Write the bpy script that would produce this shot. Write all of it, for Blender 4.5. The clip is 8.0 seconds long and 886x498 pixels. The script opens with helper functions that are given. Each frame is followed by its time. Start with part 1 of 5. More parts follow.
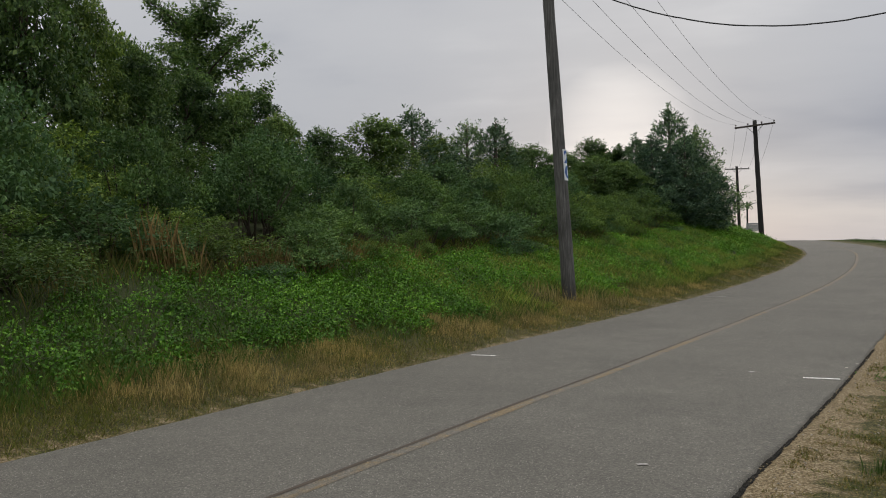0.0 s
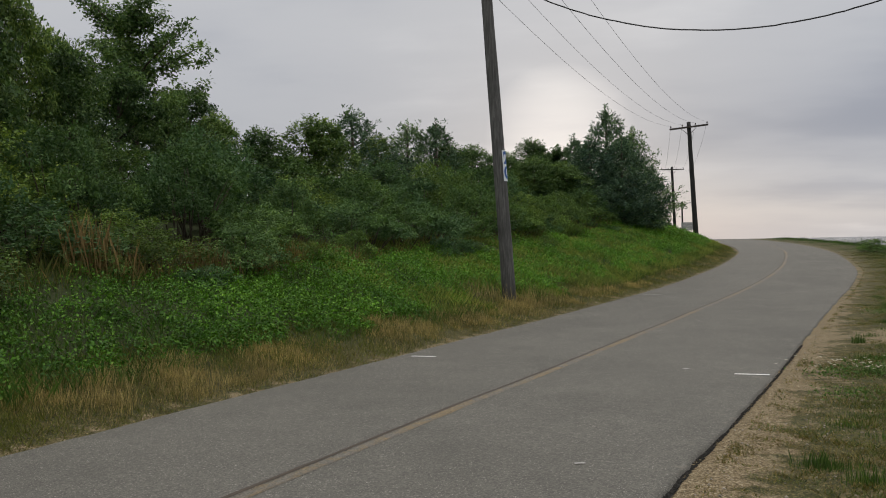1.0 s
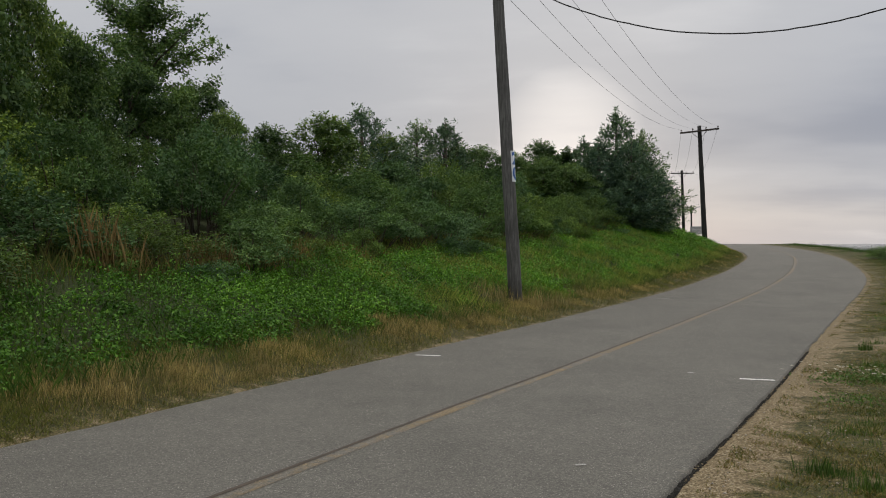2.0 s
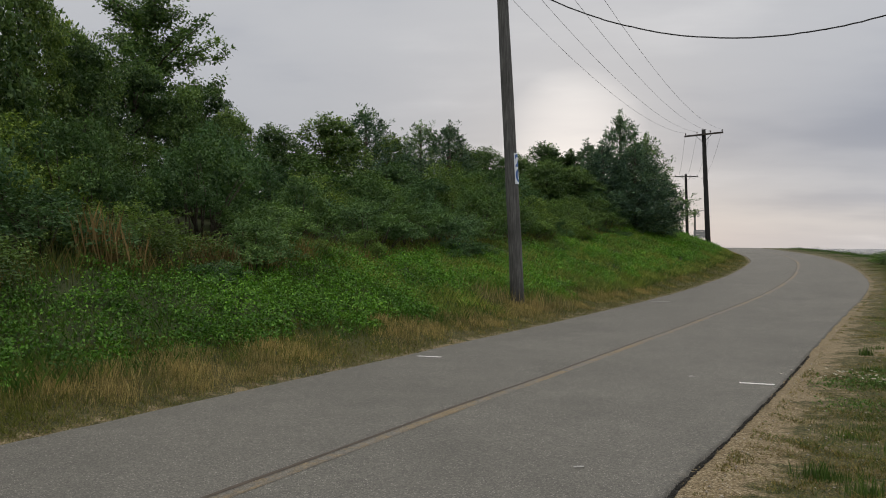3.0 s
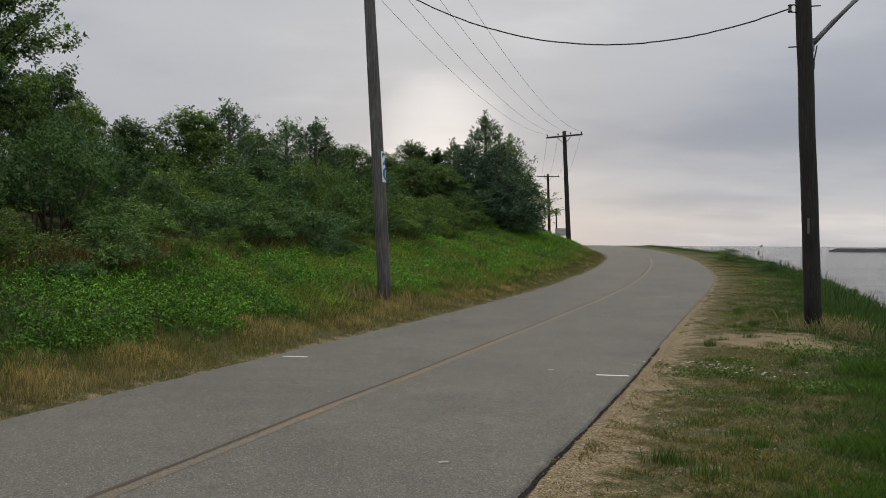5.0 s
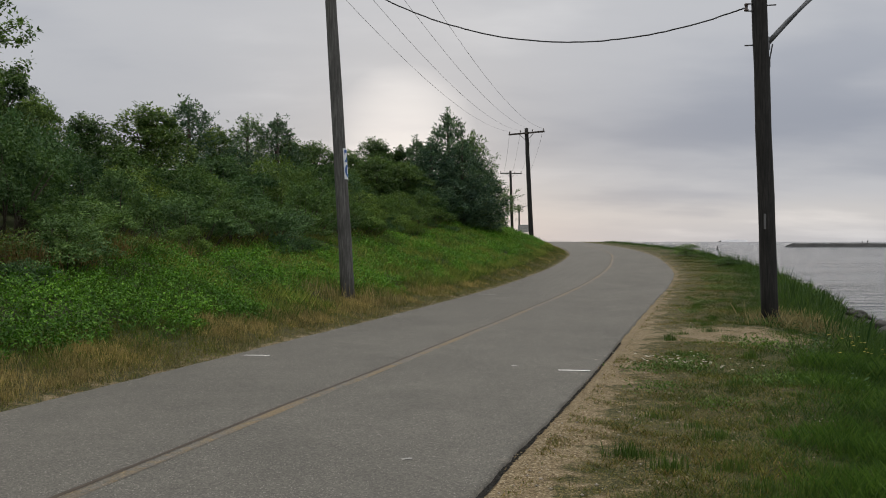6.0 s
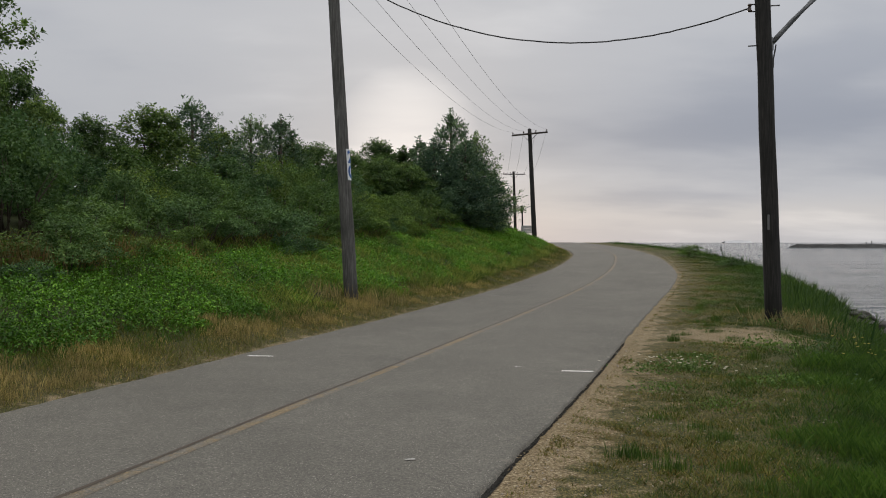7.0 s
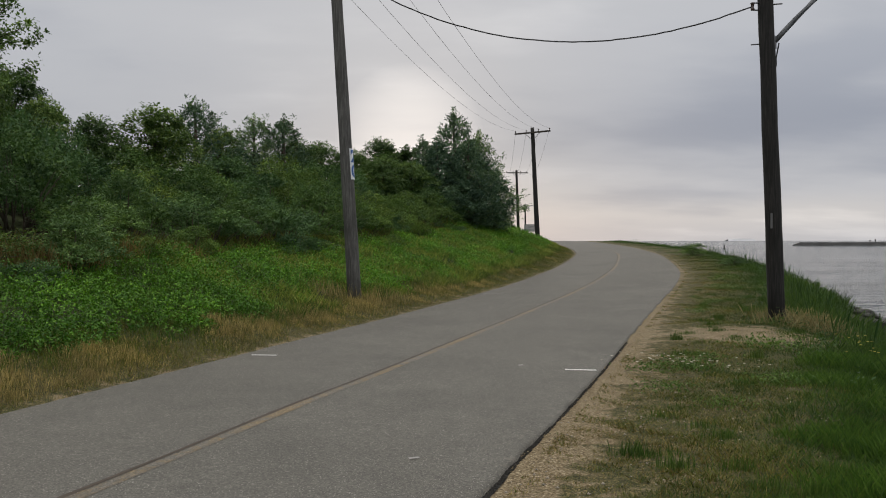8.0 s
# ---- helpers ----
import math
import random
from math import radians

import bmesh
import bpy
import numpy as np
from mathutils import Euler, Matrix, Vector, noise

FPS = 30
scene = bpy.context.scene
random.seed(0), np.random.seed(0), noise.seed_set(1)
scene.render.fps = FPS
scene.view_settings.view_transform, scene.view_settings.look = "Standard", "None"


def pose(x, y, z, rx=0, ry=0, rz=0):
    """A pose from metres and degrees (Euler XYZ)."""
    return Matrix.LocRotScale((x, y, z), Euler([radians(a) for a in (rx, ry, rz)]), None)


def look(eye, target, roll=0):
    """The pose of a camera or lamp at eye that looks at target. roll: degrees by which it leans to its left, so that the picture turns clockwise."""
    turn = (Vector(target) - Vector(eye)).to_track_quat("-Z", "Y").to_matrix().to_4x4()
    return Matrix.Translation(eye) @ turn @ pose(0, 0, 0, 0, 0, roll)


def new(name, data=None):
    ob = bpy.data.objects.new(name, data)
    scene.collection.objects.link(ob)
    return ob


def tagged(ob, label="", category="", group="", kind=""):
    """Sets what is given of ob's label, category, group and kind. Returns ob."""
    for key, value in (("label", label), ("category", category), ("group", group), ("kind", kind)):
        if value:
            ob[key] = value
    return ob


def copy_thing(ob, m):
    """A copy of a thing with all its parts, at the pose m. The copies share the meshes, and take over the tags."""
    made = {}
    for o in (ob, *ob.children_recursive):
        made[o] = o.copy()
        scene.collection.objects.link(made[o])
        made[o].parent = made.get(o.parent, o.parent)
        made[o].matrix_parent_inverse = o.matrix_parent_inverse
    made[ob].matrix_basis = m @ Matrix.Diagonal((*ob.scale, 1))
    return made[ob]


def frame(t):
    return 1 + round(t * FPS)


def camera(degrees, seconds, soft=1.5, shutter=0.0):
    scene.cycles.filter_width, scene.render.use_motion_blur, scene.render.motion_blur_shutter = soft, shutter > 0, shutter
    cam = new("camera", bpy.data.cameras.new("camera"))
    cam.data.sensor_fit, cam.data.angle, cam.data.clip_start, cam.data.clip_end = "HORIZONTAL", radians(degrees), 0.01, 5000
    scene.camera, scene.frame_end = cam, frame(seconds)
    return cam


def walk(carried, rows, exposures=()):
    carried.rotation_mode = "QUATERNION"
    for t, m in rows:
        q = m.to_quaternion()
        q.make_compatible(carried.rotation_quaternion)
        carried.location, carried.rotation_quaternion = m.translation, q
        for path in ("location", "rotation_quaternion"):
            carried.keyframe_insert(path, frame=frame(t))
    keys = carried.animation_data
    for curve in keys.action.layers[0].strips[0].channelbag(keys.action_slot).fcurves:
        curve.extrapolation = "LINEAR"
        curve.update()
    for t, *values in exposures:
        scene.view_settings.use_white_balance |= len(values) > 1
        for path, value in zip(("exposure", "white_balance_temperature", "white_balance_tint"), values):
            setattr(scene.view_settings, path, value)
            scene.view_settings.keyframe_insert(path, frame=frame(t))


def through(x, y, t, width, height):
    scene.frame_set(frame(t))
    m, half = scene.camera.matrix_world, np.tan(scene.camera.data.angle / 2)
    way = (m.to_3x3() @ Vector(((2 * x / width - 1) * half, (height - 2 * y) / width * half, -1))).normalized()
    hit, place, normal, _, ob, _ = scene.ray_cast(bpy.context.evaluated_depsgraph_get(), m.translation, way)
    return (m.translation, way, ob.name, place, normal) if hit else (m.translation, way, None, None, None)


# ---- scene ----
cam = camera(55.9, 8.0, soft=1.0)
PATH = [
    (0, (-0.078, 0.072, 1.49), (-0.575, 2.01, 1.48), -0.8),
    (0.2, (-0.070, 0.082, 1.491), (-0.487, 2.038, 1.479), -1.0),
    (0.5, (-0.059, 0.097, 1.493), (-0.421, 2.064, 1.479), -1.1),
    (1, (-0.059, 0.1, 1.501), (-0.419, 2.067, 1.489), -1.1),
    (1.5, (-0.047, 0.133, 1.489), (-0.415, 2.099, 1.476), -0.9),
    (1.7, (-0.042, 0.125, 1.490), (-0.414, 2.090, 1.477), -0.5),
    (2.8, (-0.016, 0.084, 1.497), (-0.403, 2.046, 1.488), 0.3),
    (3, (-0.011, 0.076, 1.498), (-0.398, 2.038, 1.489), 0.4),
    (3.5, (-0.006, 0.077, 1.498), (-0.395, 2.039, 1.488), 0.4),
    (4, (-0.008, 0.077, 1.487), (-0.401, 2.038, 1.478), 0.3),
    (4.5, (-0.005, 0.067, 1.503), (-0.361, 2.035, 1.493), 0.2),
    (4.6, (-0.003, 0.065, 1.504), (-0.313, 2.041, 1.494), 0.2),
    (4.7, (-0.000, 0.063, 1.504), (-0.246, 2.048, 1.492), 0.2),
    (4.8, (0.002, 0.061, 1.505), (-0.178, 2.053, 1.493), 0.3),
    (5, (0.007, 0.057, 1.506), (-0.067, 2.055, 1.494), 0.3),
    (5.1, (0.011, 0.055, 1.507), (-0.025, 2.054, 1.494), 0.2),
    (5.2, (0.016, 0.052, 1.509), (0.008, 2.052, 1.492), 0.2),
    (6.3, (0.018, 0.062, 1.500), (0.032, 2.062, 1.481), 0.0),
    (6.5, (0.018, 0.064, 1.498), (0.03, 2.064, 1.481), -0.0),
    (7, (0.018, 0.056, 1.503), (0.024, 2.056, 1.486), 0.0),
    (7.5, (0.019, 0.04, 1.505), (0.026, 2.04, 1.484), 0.0),
    (8, (0.013, 0.028, 1.509), (0.012, 2.028, 1.489), -0.1),
]
walk(cam, [(t, look(eye, target, roll)) for t, eye, target, roll in PATH])

# ---- light: an overcast early morning, the sun low behind thin cloud ----
SUN_AZ, SUN_EL = radians(-2.3), radians(7.0)
SUN_DIR = Vector((math.sin(SUN_AZ) * math.cos(SUN_EL), math.cos(SUN_AZ) * math.cos(SUN_EL), math.sin(SUN_EL)))
scene.view_settings.exposure = 0.0


def build_world():
    w = bpy.data.worlds.new("overcast_sky")
    scene.world = w
    w.use_nodes = True
    nt = w.node_tree
    nt.nodes.clear()
    N = lambda kind: nt.nodes.new(kind)
    L = nt.links.new

    def math_node(op, a, b=None):
        n = N("ShaderNodeMath")
        n.operation = op
        for i, v in enumerate((a, b)):
            if v is None:
                continue
            if isinstance(v, (int, float)):
                n.inputs[i].default_value = v
            else:
                L(v, n.inputs[i])
        return n.outputs[0]

    def mix(kind, fac, a, b):
        n = N("ShaderNodeMix")
        n.data_type, n.blend_type = "RGBA", kind
        for sock, v in ((n.inputs[0], fac), (n.inputs[6], a), (n.inputs[7], b)):
            if isinstance(v, (int, float, tuple)):
                sock.default_value = v
            else:
                L(v, sock)
        return n.outputs[2]

    def ramp(fac, stops):
        n = N("ShaderNodeValToRGB")
        n.color_ramp.interpolation = "EASE"
        e = n.color_ramp.elements
        e[0].position, e[0].color = stops[0]
        e[1].position, e[1].color = stops[-1]
        for p, c in stops[1:-1]:
            k = e.new(p)
            k.color = c
        L(fac, n.inputs[0])
        return n.outputs[0]

    tc = N("ShaderNodeTexCoord")
    sep = N("ShaderNodeSeparateXYZ")
    L(tc.outputs["Generated"], sep.inputs[0])
    up = math_node("MAXIMUM", sep.outputs[2], 0.0)
    # cloud deck seen in perspective: far cloud is squeezed towards the horizon
    flat = math_node("ADD", up, 0.16)
    comb = N("ShaderNodeCombineXYZ")
    L(math_node("DIVIDE", sep.outputs[0], flat), comb.inputs[0])
    L(math_node("DIVIDE", sep.outputs[1], flat), comb.inputs[1])
    comb.inputs[2].default_value = 3.7

    def cloud(scale, detail, shift, stretch):
        m = N("ShaderNodeMapping")
        m.inputs["Location"].default_value = shift
        m.inputs["Scale"].default_value = stretch
        L(comb.outputs[0], m.inputs[0])
        n = N("ShaderNodeTexNoise")
        n.inputs["Scale"].default_value = scale
        n.inputs["Detail"].default_value = detail
        n.inputs["Roughness"].default_value = 0.5
        L(m.outputs[0], n.inputs["Vector"])
        return n.outputs[0]

    big = cloud(0.55, 3.0, (1.3, 0.4, 0.0), (1.0, 0.75, 1.0))
    small = cloud(1.7, 5.0, (4.1, 2.2, 0.0), (0.8, 1.3, 1.0))
    deck = ramp(up, [(0.0, (0.505, 0.515, 0.54, 1)), (0.035, (0.54, 0.542, 0.555, 1)), (0.10, (0.455, 0.47, 0.505, 1)),
                     (0.3, (0.53, 0.54, 0.565, 1)), (0.55, (0.86, 0.86, 0.85, 1)), (1.0, (1.55, 1.52, 1.44, 1))])
    seaward = ramp(up, [(0.0, (0.51, 0.515, 0.535, 1)), (0.03, (0.585, 0.575, 0.575, 1)), (0.06, (0.51, 0.52, 0.55, 1)), (0.125, (0.40, 0.42, 0.47, 1)),
                        (0.22, (0.50, 0.515, 0.55, 1)), (0.32, (0.56, 0.57, 0.59, 1)), (0.55, (0.86, 0.86, 0.85, 1)), (1.0, (1.55, 1.52, 1.44, 1))])
    deck = mix("MIX", ramp(math_node("ADD", sep.outputs[0], math_node("MULTIPLY", small, 0.2)), [(0.14, (0, 0, 0, 1)), (0.42, (1, 1, 1, 1))]), deck, seaward)
    tone = mix("MIX", 0.32, big, small)
    shade = ramp(tone, [(0.34, (0.79, 0.81, 0.86, 1)), (0.5, (0.99, 0.99, 1.0, 1)), (0.64, (1.25, 1.23, 1.21, 1))])
    deck = mix("MULTIPLY", 1.0, deck, shade)
    # thin cloud where the low sun stands
    dot = N("ShaderNodeVectorMath")
    dot.operation = "DOT_PRODUCT"
    L(tc.outputs["Generated"], dot.inputs[0])
    dot.inputs[1].default_value = SUN_DIR
    glow = ramp(dot.outputs["Value"], [(0.97, (0.0, 0.0, 0.0, 1)), (0.99, (0.006, 0.006, 0.006, 1)), (0.9965, (0.03, 0.028, 0.026, 1)), (1.0, (0.34, 0.305, 0.265, 1))])
    deck = mix("ADD", 1.0, deck, mix("MULTIPLY", 0.6, glow, shade))
    sky = N("ShaderNodeTexSky")
    sky.sky_type, sky.sun_disc = "NISHITA", False
    sky.sun_elevation, sky.sun_rotation = SUN_EL, SUN_AZ
    cloud_bg, sky_bg, add, out = N("ShaderNodeBackground"), N("ShaderNodeBackground"), N("ShaderNodeMixShader"), N("ShaderNodeOutputWorld")
    L(deck, cloud_bg.inputs[0])
    cloud_bg.inputs[1].default_value = 1.04
    L(sky.outputs[0], sky_bg.inputs[0])
    sky_bg.inputs[1].default_value = 0.05
    add.inputs[0].default_value = 0.06
    L(cloud_bg.outputs[0], add.inputs[1])
    L(sky_bg.outputs[0], add.inputs[2])
    L(add.outputs[0], out.inputs[0])


build_world()
sun_data = bpy.data.lights.new("sun", "SUN")
sun_data.energy, sun_data.angle, sun_data.color = 0.6, radians(25), (1.0, 0.93, 0.84)
sun = new("sun", sun_data)
sun.matrix_world = look(SUN_DIR * 100, (0, 0, 0))


# ---- materials ----
class Mat:
    """Short hand for a node material round one Principled shader."""

    def __init__(self, name, rough=0.8, metal=0.0, spec=0.5):
        self.m = bpy.data.materials.new(name)
        self.m.use_nodes = True
        self.nt = self.m.node_tree
        self.b = self.nt.nodes["Principled BSDF"]
        self.b.inputs["Roughness"].default_value = rough
        self.b.inputs["Metallic"].default_value = metal
        self.b.inputs["Specular IOR Level"].default_value = spec
        self.tc = self.node("ShaderNodeTexCoord")

    def node(self, kind):
        return self.nt.nodes.new(kind)

    def put(self, sock, v):
        if isinstance(v, (int, float, tuple)):
            sock.default_value = v
        else:
            self.nt.links.new(v, sock)

    def noise(self, scale, detail=4.0, rough=0.55, stretch=None, space="Object"):
        n = self.node("ShaderNodeTexNoise")
        n.inputs["Scale"].default_value, n.inputs["Detail"].default_value, n.inputs["Roughness"].default_value = scale, detail, rough
        v = self.tc.outputs[space]
        if stretch:
            mp = self.node("ShaderNodeMapping")
            mp.inputs["Scale"].default_value = stretch
            self.put(mp.inputs[0], v)
            v = mp.outputs[0]
        self.put(n.inputs["Vector"], v)
        return n.outputs[0]

    def cells(self, scale):
        """A random value for each small grain of stone."""
        n, s = self.node("ShaderNodeTexVoronoi"), self.node("ShaderNodeSeparateColor")
        n.inputs["Scale"].default_value = scale
        self.put(n.inputs["Vector"], self.tc.outputs["Object"])
        self.put(s.inputs[0], n.outputs["Color"])
        return s.outputs[0]

    def ramp(self, fac, *stops):
        n = self.node("ShaderNodeValToRGB")
        e = n.color_ramp.elements
        fix = lambda c: (c, c, c, 1) if isinstance(c, (int, float)) else (*c, 1)
        e[0].position, e[0].color = stops[0][0], fix(stops[0][1])
        e[1].position, e[1].color = stops[-1][0], fix(stops[-1][1])
        for p, c in stops[1:-1]:
            e.new(p).color = fix(c)
        self.put(n.inputs[0], fac)
        return n.outputs[0]

    def mix(self, fac, a, b, kind="MIX"):
        n = self.node("ShaderNodeMix")
        n.data_type, n.blend_type = "RGBA", kind
        for sock, v in ((n.inputs[0], fac), (n.inputs[6], a), (n.inputs[7], b)):
            self.put(sock, (*v, 1) if isinstance(v, tuple) and len(v) == 3 else v)
        return n.outputs[2]

    def math(self, op, a, b):
        n = self.node("ShaderNodeMath")
        n.operation = op
        self.put(n.inputs[0], a), self.put(n.inputs[1], b)
        return n.outputs[0]

    def attr(self, name):
        n = self.node("ShaderNodeAttribute")
        n.attribute_name = name
        return n.outputs["Fac"]

    def island(self):
        return self.node("ShaderNodeNewGeometry").outputs["Random Per Island"]

    def rnd(self):
        return self.node("ShaderNodeObjectInfo").outputs["Random"]

    def bump(self, h, strength, dist):
        n = self.node("ShaderNodeBump")
        n.inputs["Strength"].default_value, n.inputs["Distance"].default_value = strength, dist
        self.put(n.inputs["Height"], h)
        self.put(self.b.inputs["Normal"], n.outputs[0])

    def color(self, c):
        self.put(self.b.inputs["Base Color"], (*c, 1) if isinstance(c, tuple) and len(c) == 3 else c)
        return self


def asphalt_material():
    k = Mat("worn_asphalt", 0.86, spec=0.35)
    grain = k.noise(60, 5, 0.85)
    stones = k.cells(160)
    big_stones = k.cells(85)
    patch = k.noise(0.55, 5, 0.6)
    streak = k.noise(2.4, 4, 0.6)
    base = k.ramp(stones, (0.0, (0.07, 0.066, 0.058)), (0.3, (0.105, 0.099, 0.087)), (0.7, (0.138, 0.130, 0.113)), (0.95, (0.18, 0.17, 0.146)), (1.0, (0.48, 0.46, 0.41)))
    base = k.mix(0.3, base, k.ramp(big_stones, (0.0, (0.056, 0.053, 0.046)), (0.6, (0.14, 0.132, 0.114)), (1.0, (0.28, 0.263, 0.225))))
    base = k.mix(1.0, base, k.ramp(grain, (0.32, 0.74), (0.5, 0.92), (0.68, 1.10)), "MULTIPLY")
    base = k.mix(1.0, base, k.ramp(patch, (0.3, 0.81), (0.5, 0.94), (0.7, 1.05)), "MULTIPLY")
    base = k.mix(1.0, base, k.ramp(streak, (0.3, 0.93), (0.7, 1.07)), "MULTIPLY")
    # dust and sand drifted on to both edges
    edge = k.math("MULTIPLY", k.attr("edge"), k.ramp(k.noise(5.5, 6, 0.75), (0.55, 0.0), (0.75, 0.6)))
    base = k.mix(edge, base, (0.26, 0.23, 0.19))
    k.color(base)
    k.bump(k.mix(0.5, grain, stones), 0.5, 0.004)
    return k.m


def ground_material():
    """Sand, dry turf and soil by the distance from the road: kept in the mesh as the attributes sand and green."""
    k = Mat("sandy_soil_and_turf", 0.95, spec=0.2)
    fine = k.noise(60, 4, 0.7)
    mid = k.noise(3.5, 5, 0.6)
    grit = k.cells(85)
    sand = k.ramp(grit, (0.0, (0.082, 0.06, 0.033)), (0.35, (0.155, 0.115, 0.064)), (0.75, (0.225, 0.173, 0.10)), (1.0, (0.37, 0.31, 0.21)))
    sand = k.mix(1.0, sand, k.ramp(fine, (0.3, 0.75), (0.7, 1.25)), "MULTIPLY")
    turf = k.ramp(k.cells(115), (0.0, (0.022, 0.024, 0.010)), (0.4, (0.05, 0.05, 0.02)), (0.75, (0.085, 0.076, 0.034)), (0.92, (0.14, 0.115, 0.058)), (1.0, (0.24, 0.20, 0.12)))
    turf = k.mix(1.0, turf, k.ramp(k.noise(24, 6, 0.8), (0.34, 0.45), (0.5, 1.0), (0.68, 1.6)), "MULTIPLY")
    turf = k.mix(1.0, turf, k.ramp(k.noise(5.5, 4, 0.7), (0.3, (0.62, 0.74, 0.52)), (0.7, (1.4, 1.25, 1.1))), "MULTIPLY")
    soil = k.ramp(k.noise(14, 5, 0.7), (0.3, (0.022, 0.027, 0.011)), (0.55, (0.04, 0.05, 0.018)), (0.75, (0.075, 0.075, 0.034)))
    where = k.ramp(k.math("ADD", k.attr("sand"), k.math("MULTIPLY", k.math("SUBTRACT", mid, 0.5), 1.6)), (0.42, 0.0), (0.6, 1.0))
    c = k.mix(k.attr("green"), turf, soil)
    k.color(k.mix(where, c, sand))
    k.bump(k.mix(0.6, fine, mid), 0.6, 0.03)
    return k.m


def paint_material(name, colour, wear, worn):
    k = Mat(name, 0.75)
    flake = k.math("ADD", k.noise(7, 6, 0.75), k.math("MULTIPLY", k.math("SUBTRACT", k.noise(0.45, 2), 0.5), 0.7))
    c = k.mix(k.ramp(flake, (wear - 0.1, 0.0), (wear + 0.08, 1.0)), colour, worn)
    k.color(k.mix(1.0, c, k.ramp(k.cells(105), (0.0, 0.5), (0.4, 0.9), (0.9, 1.2), (1.0, 1.7)), "MULTIPLY"))
    k.bump(k.noise(95, 3, 0.7), 0.3, 0.005)
    return k.m


def leaf_material(name, dark, mid, light, through=0.25, rough=0.55, patch=0.6):
    k = Mat(name, rough, spec=0.2)
    c = k.ramp(k.island(), (0.0, dark), (0.55, mid), (1.0, light))
    c = k.mix(1.0, c, k.ramp(k.rnd(), (0.0, (0.68, 0.74, 0.80)), (0.5, (0.98, 1.0, 0.95)), (1.0, (1.30, 1.22, 0.95))), "MULTIPLY")
    # each twig has its own age and tone; weeds add painted light
    tone = k.math("ADD", k.math("MULTIPLY", k.attr("tone"), 0.5), 0.5)
    c = k.mix(1.0, c, k.ramp(tone, (0.0, (0.50, 0.55, 0.58)), (0.5, (1.0, 1.0, 1.0)), (1.0, (1.55, 1.48, 1.30))), "MULTIPLY")
    c = k.mix(1.0, c, k.ramp(k.noise(patch, 3), (0.3, (0.75, 0.78, 0.8)), (0.7, (1.25, 1.2, 1.05))), "MULTIPLY")
    k.color(c)
    tr, ad = k.node("ShaderNodeBsdfTranslucent"), k.node("ShaderNodeMixShader")
    k.put(tr.inputs[0], k.mix(1.0, c, (1.25, 1.3, 0.7), "MULTIPLY"))
    ad.inputs[0].default_value = through
    k.put(ad.inputs[1], k.b.outputs[0]), k.put(ad.inputs[2], tr.outputs[0])
    k.put(k.nt.nodes["Material Output"].inputs[0], ad.outputs[0])
    return k.m


def wood_material(name, a, b, c, stretch=(14, 14, 0.8)):
    k = Mat(name, 0.85, spec=0.25)
    grain = k.noise(3.0, 6, 0.7, stretch)
    col = k.ramp(grain, (0.28, a), (0.5, b), (0.74, c))
    col = k.mix(1.0, col, k.ramp(k.noise(0.9, 4), (0.3, 0.75), (0.7, 1.2)), "MULTIPLY")
    k.color(col)
    k.bump(grain, 0.6, 0.012)
    return k.m


def plain_material(name, colour, rough=0.6, metal=0.0, vary=0.18, scale=9.0):
    k = Mat(name, rough, metal)
    k.color(k.mix(1.0, colour, k.ramp(k.noise(scale, 5, 0.65), (0.3, 1 - vary), (0.7, 1 + vary)), "MULTIPLY"))
    return k.m


def water_material():
    k = Mat("grey_canal_water", 0.1, spec=0.4)
    k.color(k.mix(k.noise(0.05, 3, 0.5, (1, 3, 1)), (0.045, 0.06, 0.072), (0.07, 0.085, 0.095)))
    a = k.noise(0.9, 5, 0.62, (0.55, 1.5, 1))
    b = k.noise(0.16, 4, 0.6, (0.45, 1.6, 1))
    calm = k.ramp(k.noise(0.035, 4, 0.6, (0.4, 2.2, 1)), (0.4, 0.3), (0.6, 1.0))
    k.bump(k.math("MULTIPLY", k.math("ADD", a, k.math("MULTIPLY", b, 1.3)), calm), 1.0, 2.6)
    return k.m


M_ASPHALT = asphalt_material()
M_GROUND = ground_material()
M_YELLOW = paint_material("faded_yellow_paint", (0.172, 0.122, 0.058), 0.5, (0.12, 0.107, 0.088))
M_SEAM = plain_material("brown_road_seam", (0.062, 0.047, 0.034), 0.9)
M_WHITE = paint_material("white_road_paint", (0.74, 0.73, 0.70), 0.74, (0.30, 0.29, 0.27))
M_CHALK = paint_material("scuffed_pale_paint", (0.36, 0.35, 0.33), 0.5, (0.24, 0.23, 0.215))
M_TAR = plain_material("crumbled_dark_edge", (0.022, 0.02, 0.017), 1.0, vary=0.6, scale=40)
M_POLE = wood_material("weathered_pole_wood", (0.036, 0.035, 0.034), (0.092, 0.09, 0.086), (0.2, 0.196, 0.19))
M_POLE_DARK = wood_material("creosoted_pole_wood", (0.010, 0.0098, 0.0095), (0.023, 0.0222, 0.0212), (0.052, 0.049, 0.046))
M_ARM = wood_material("dark_crossarm_wood", (0.03, 0.024, 0.02), (0.06, 0.05, 0.042), (0.10, 0.088, 0.075), (3, 14, 14))
M_STEEL = plain_material("galvanised_steel", (0.17, 0.175, 0.185), 0.6, 0.5)
M_IRON = plain_material("dark_iron", (0.06, 0.058, 0.056), 0.6, 0.5)
M_PORCELAIN = plain_material("brown_glazed_porcelain", (0.05, 0.03, 0.022), 0.25)
M_WIRE = plain_material("weathered_wire", (0.075, 0.075, 0.08), 0.55, 0.3)
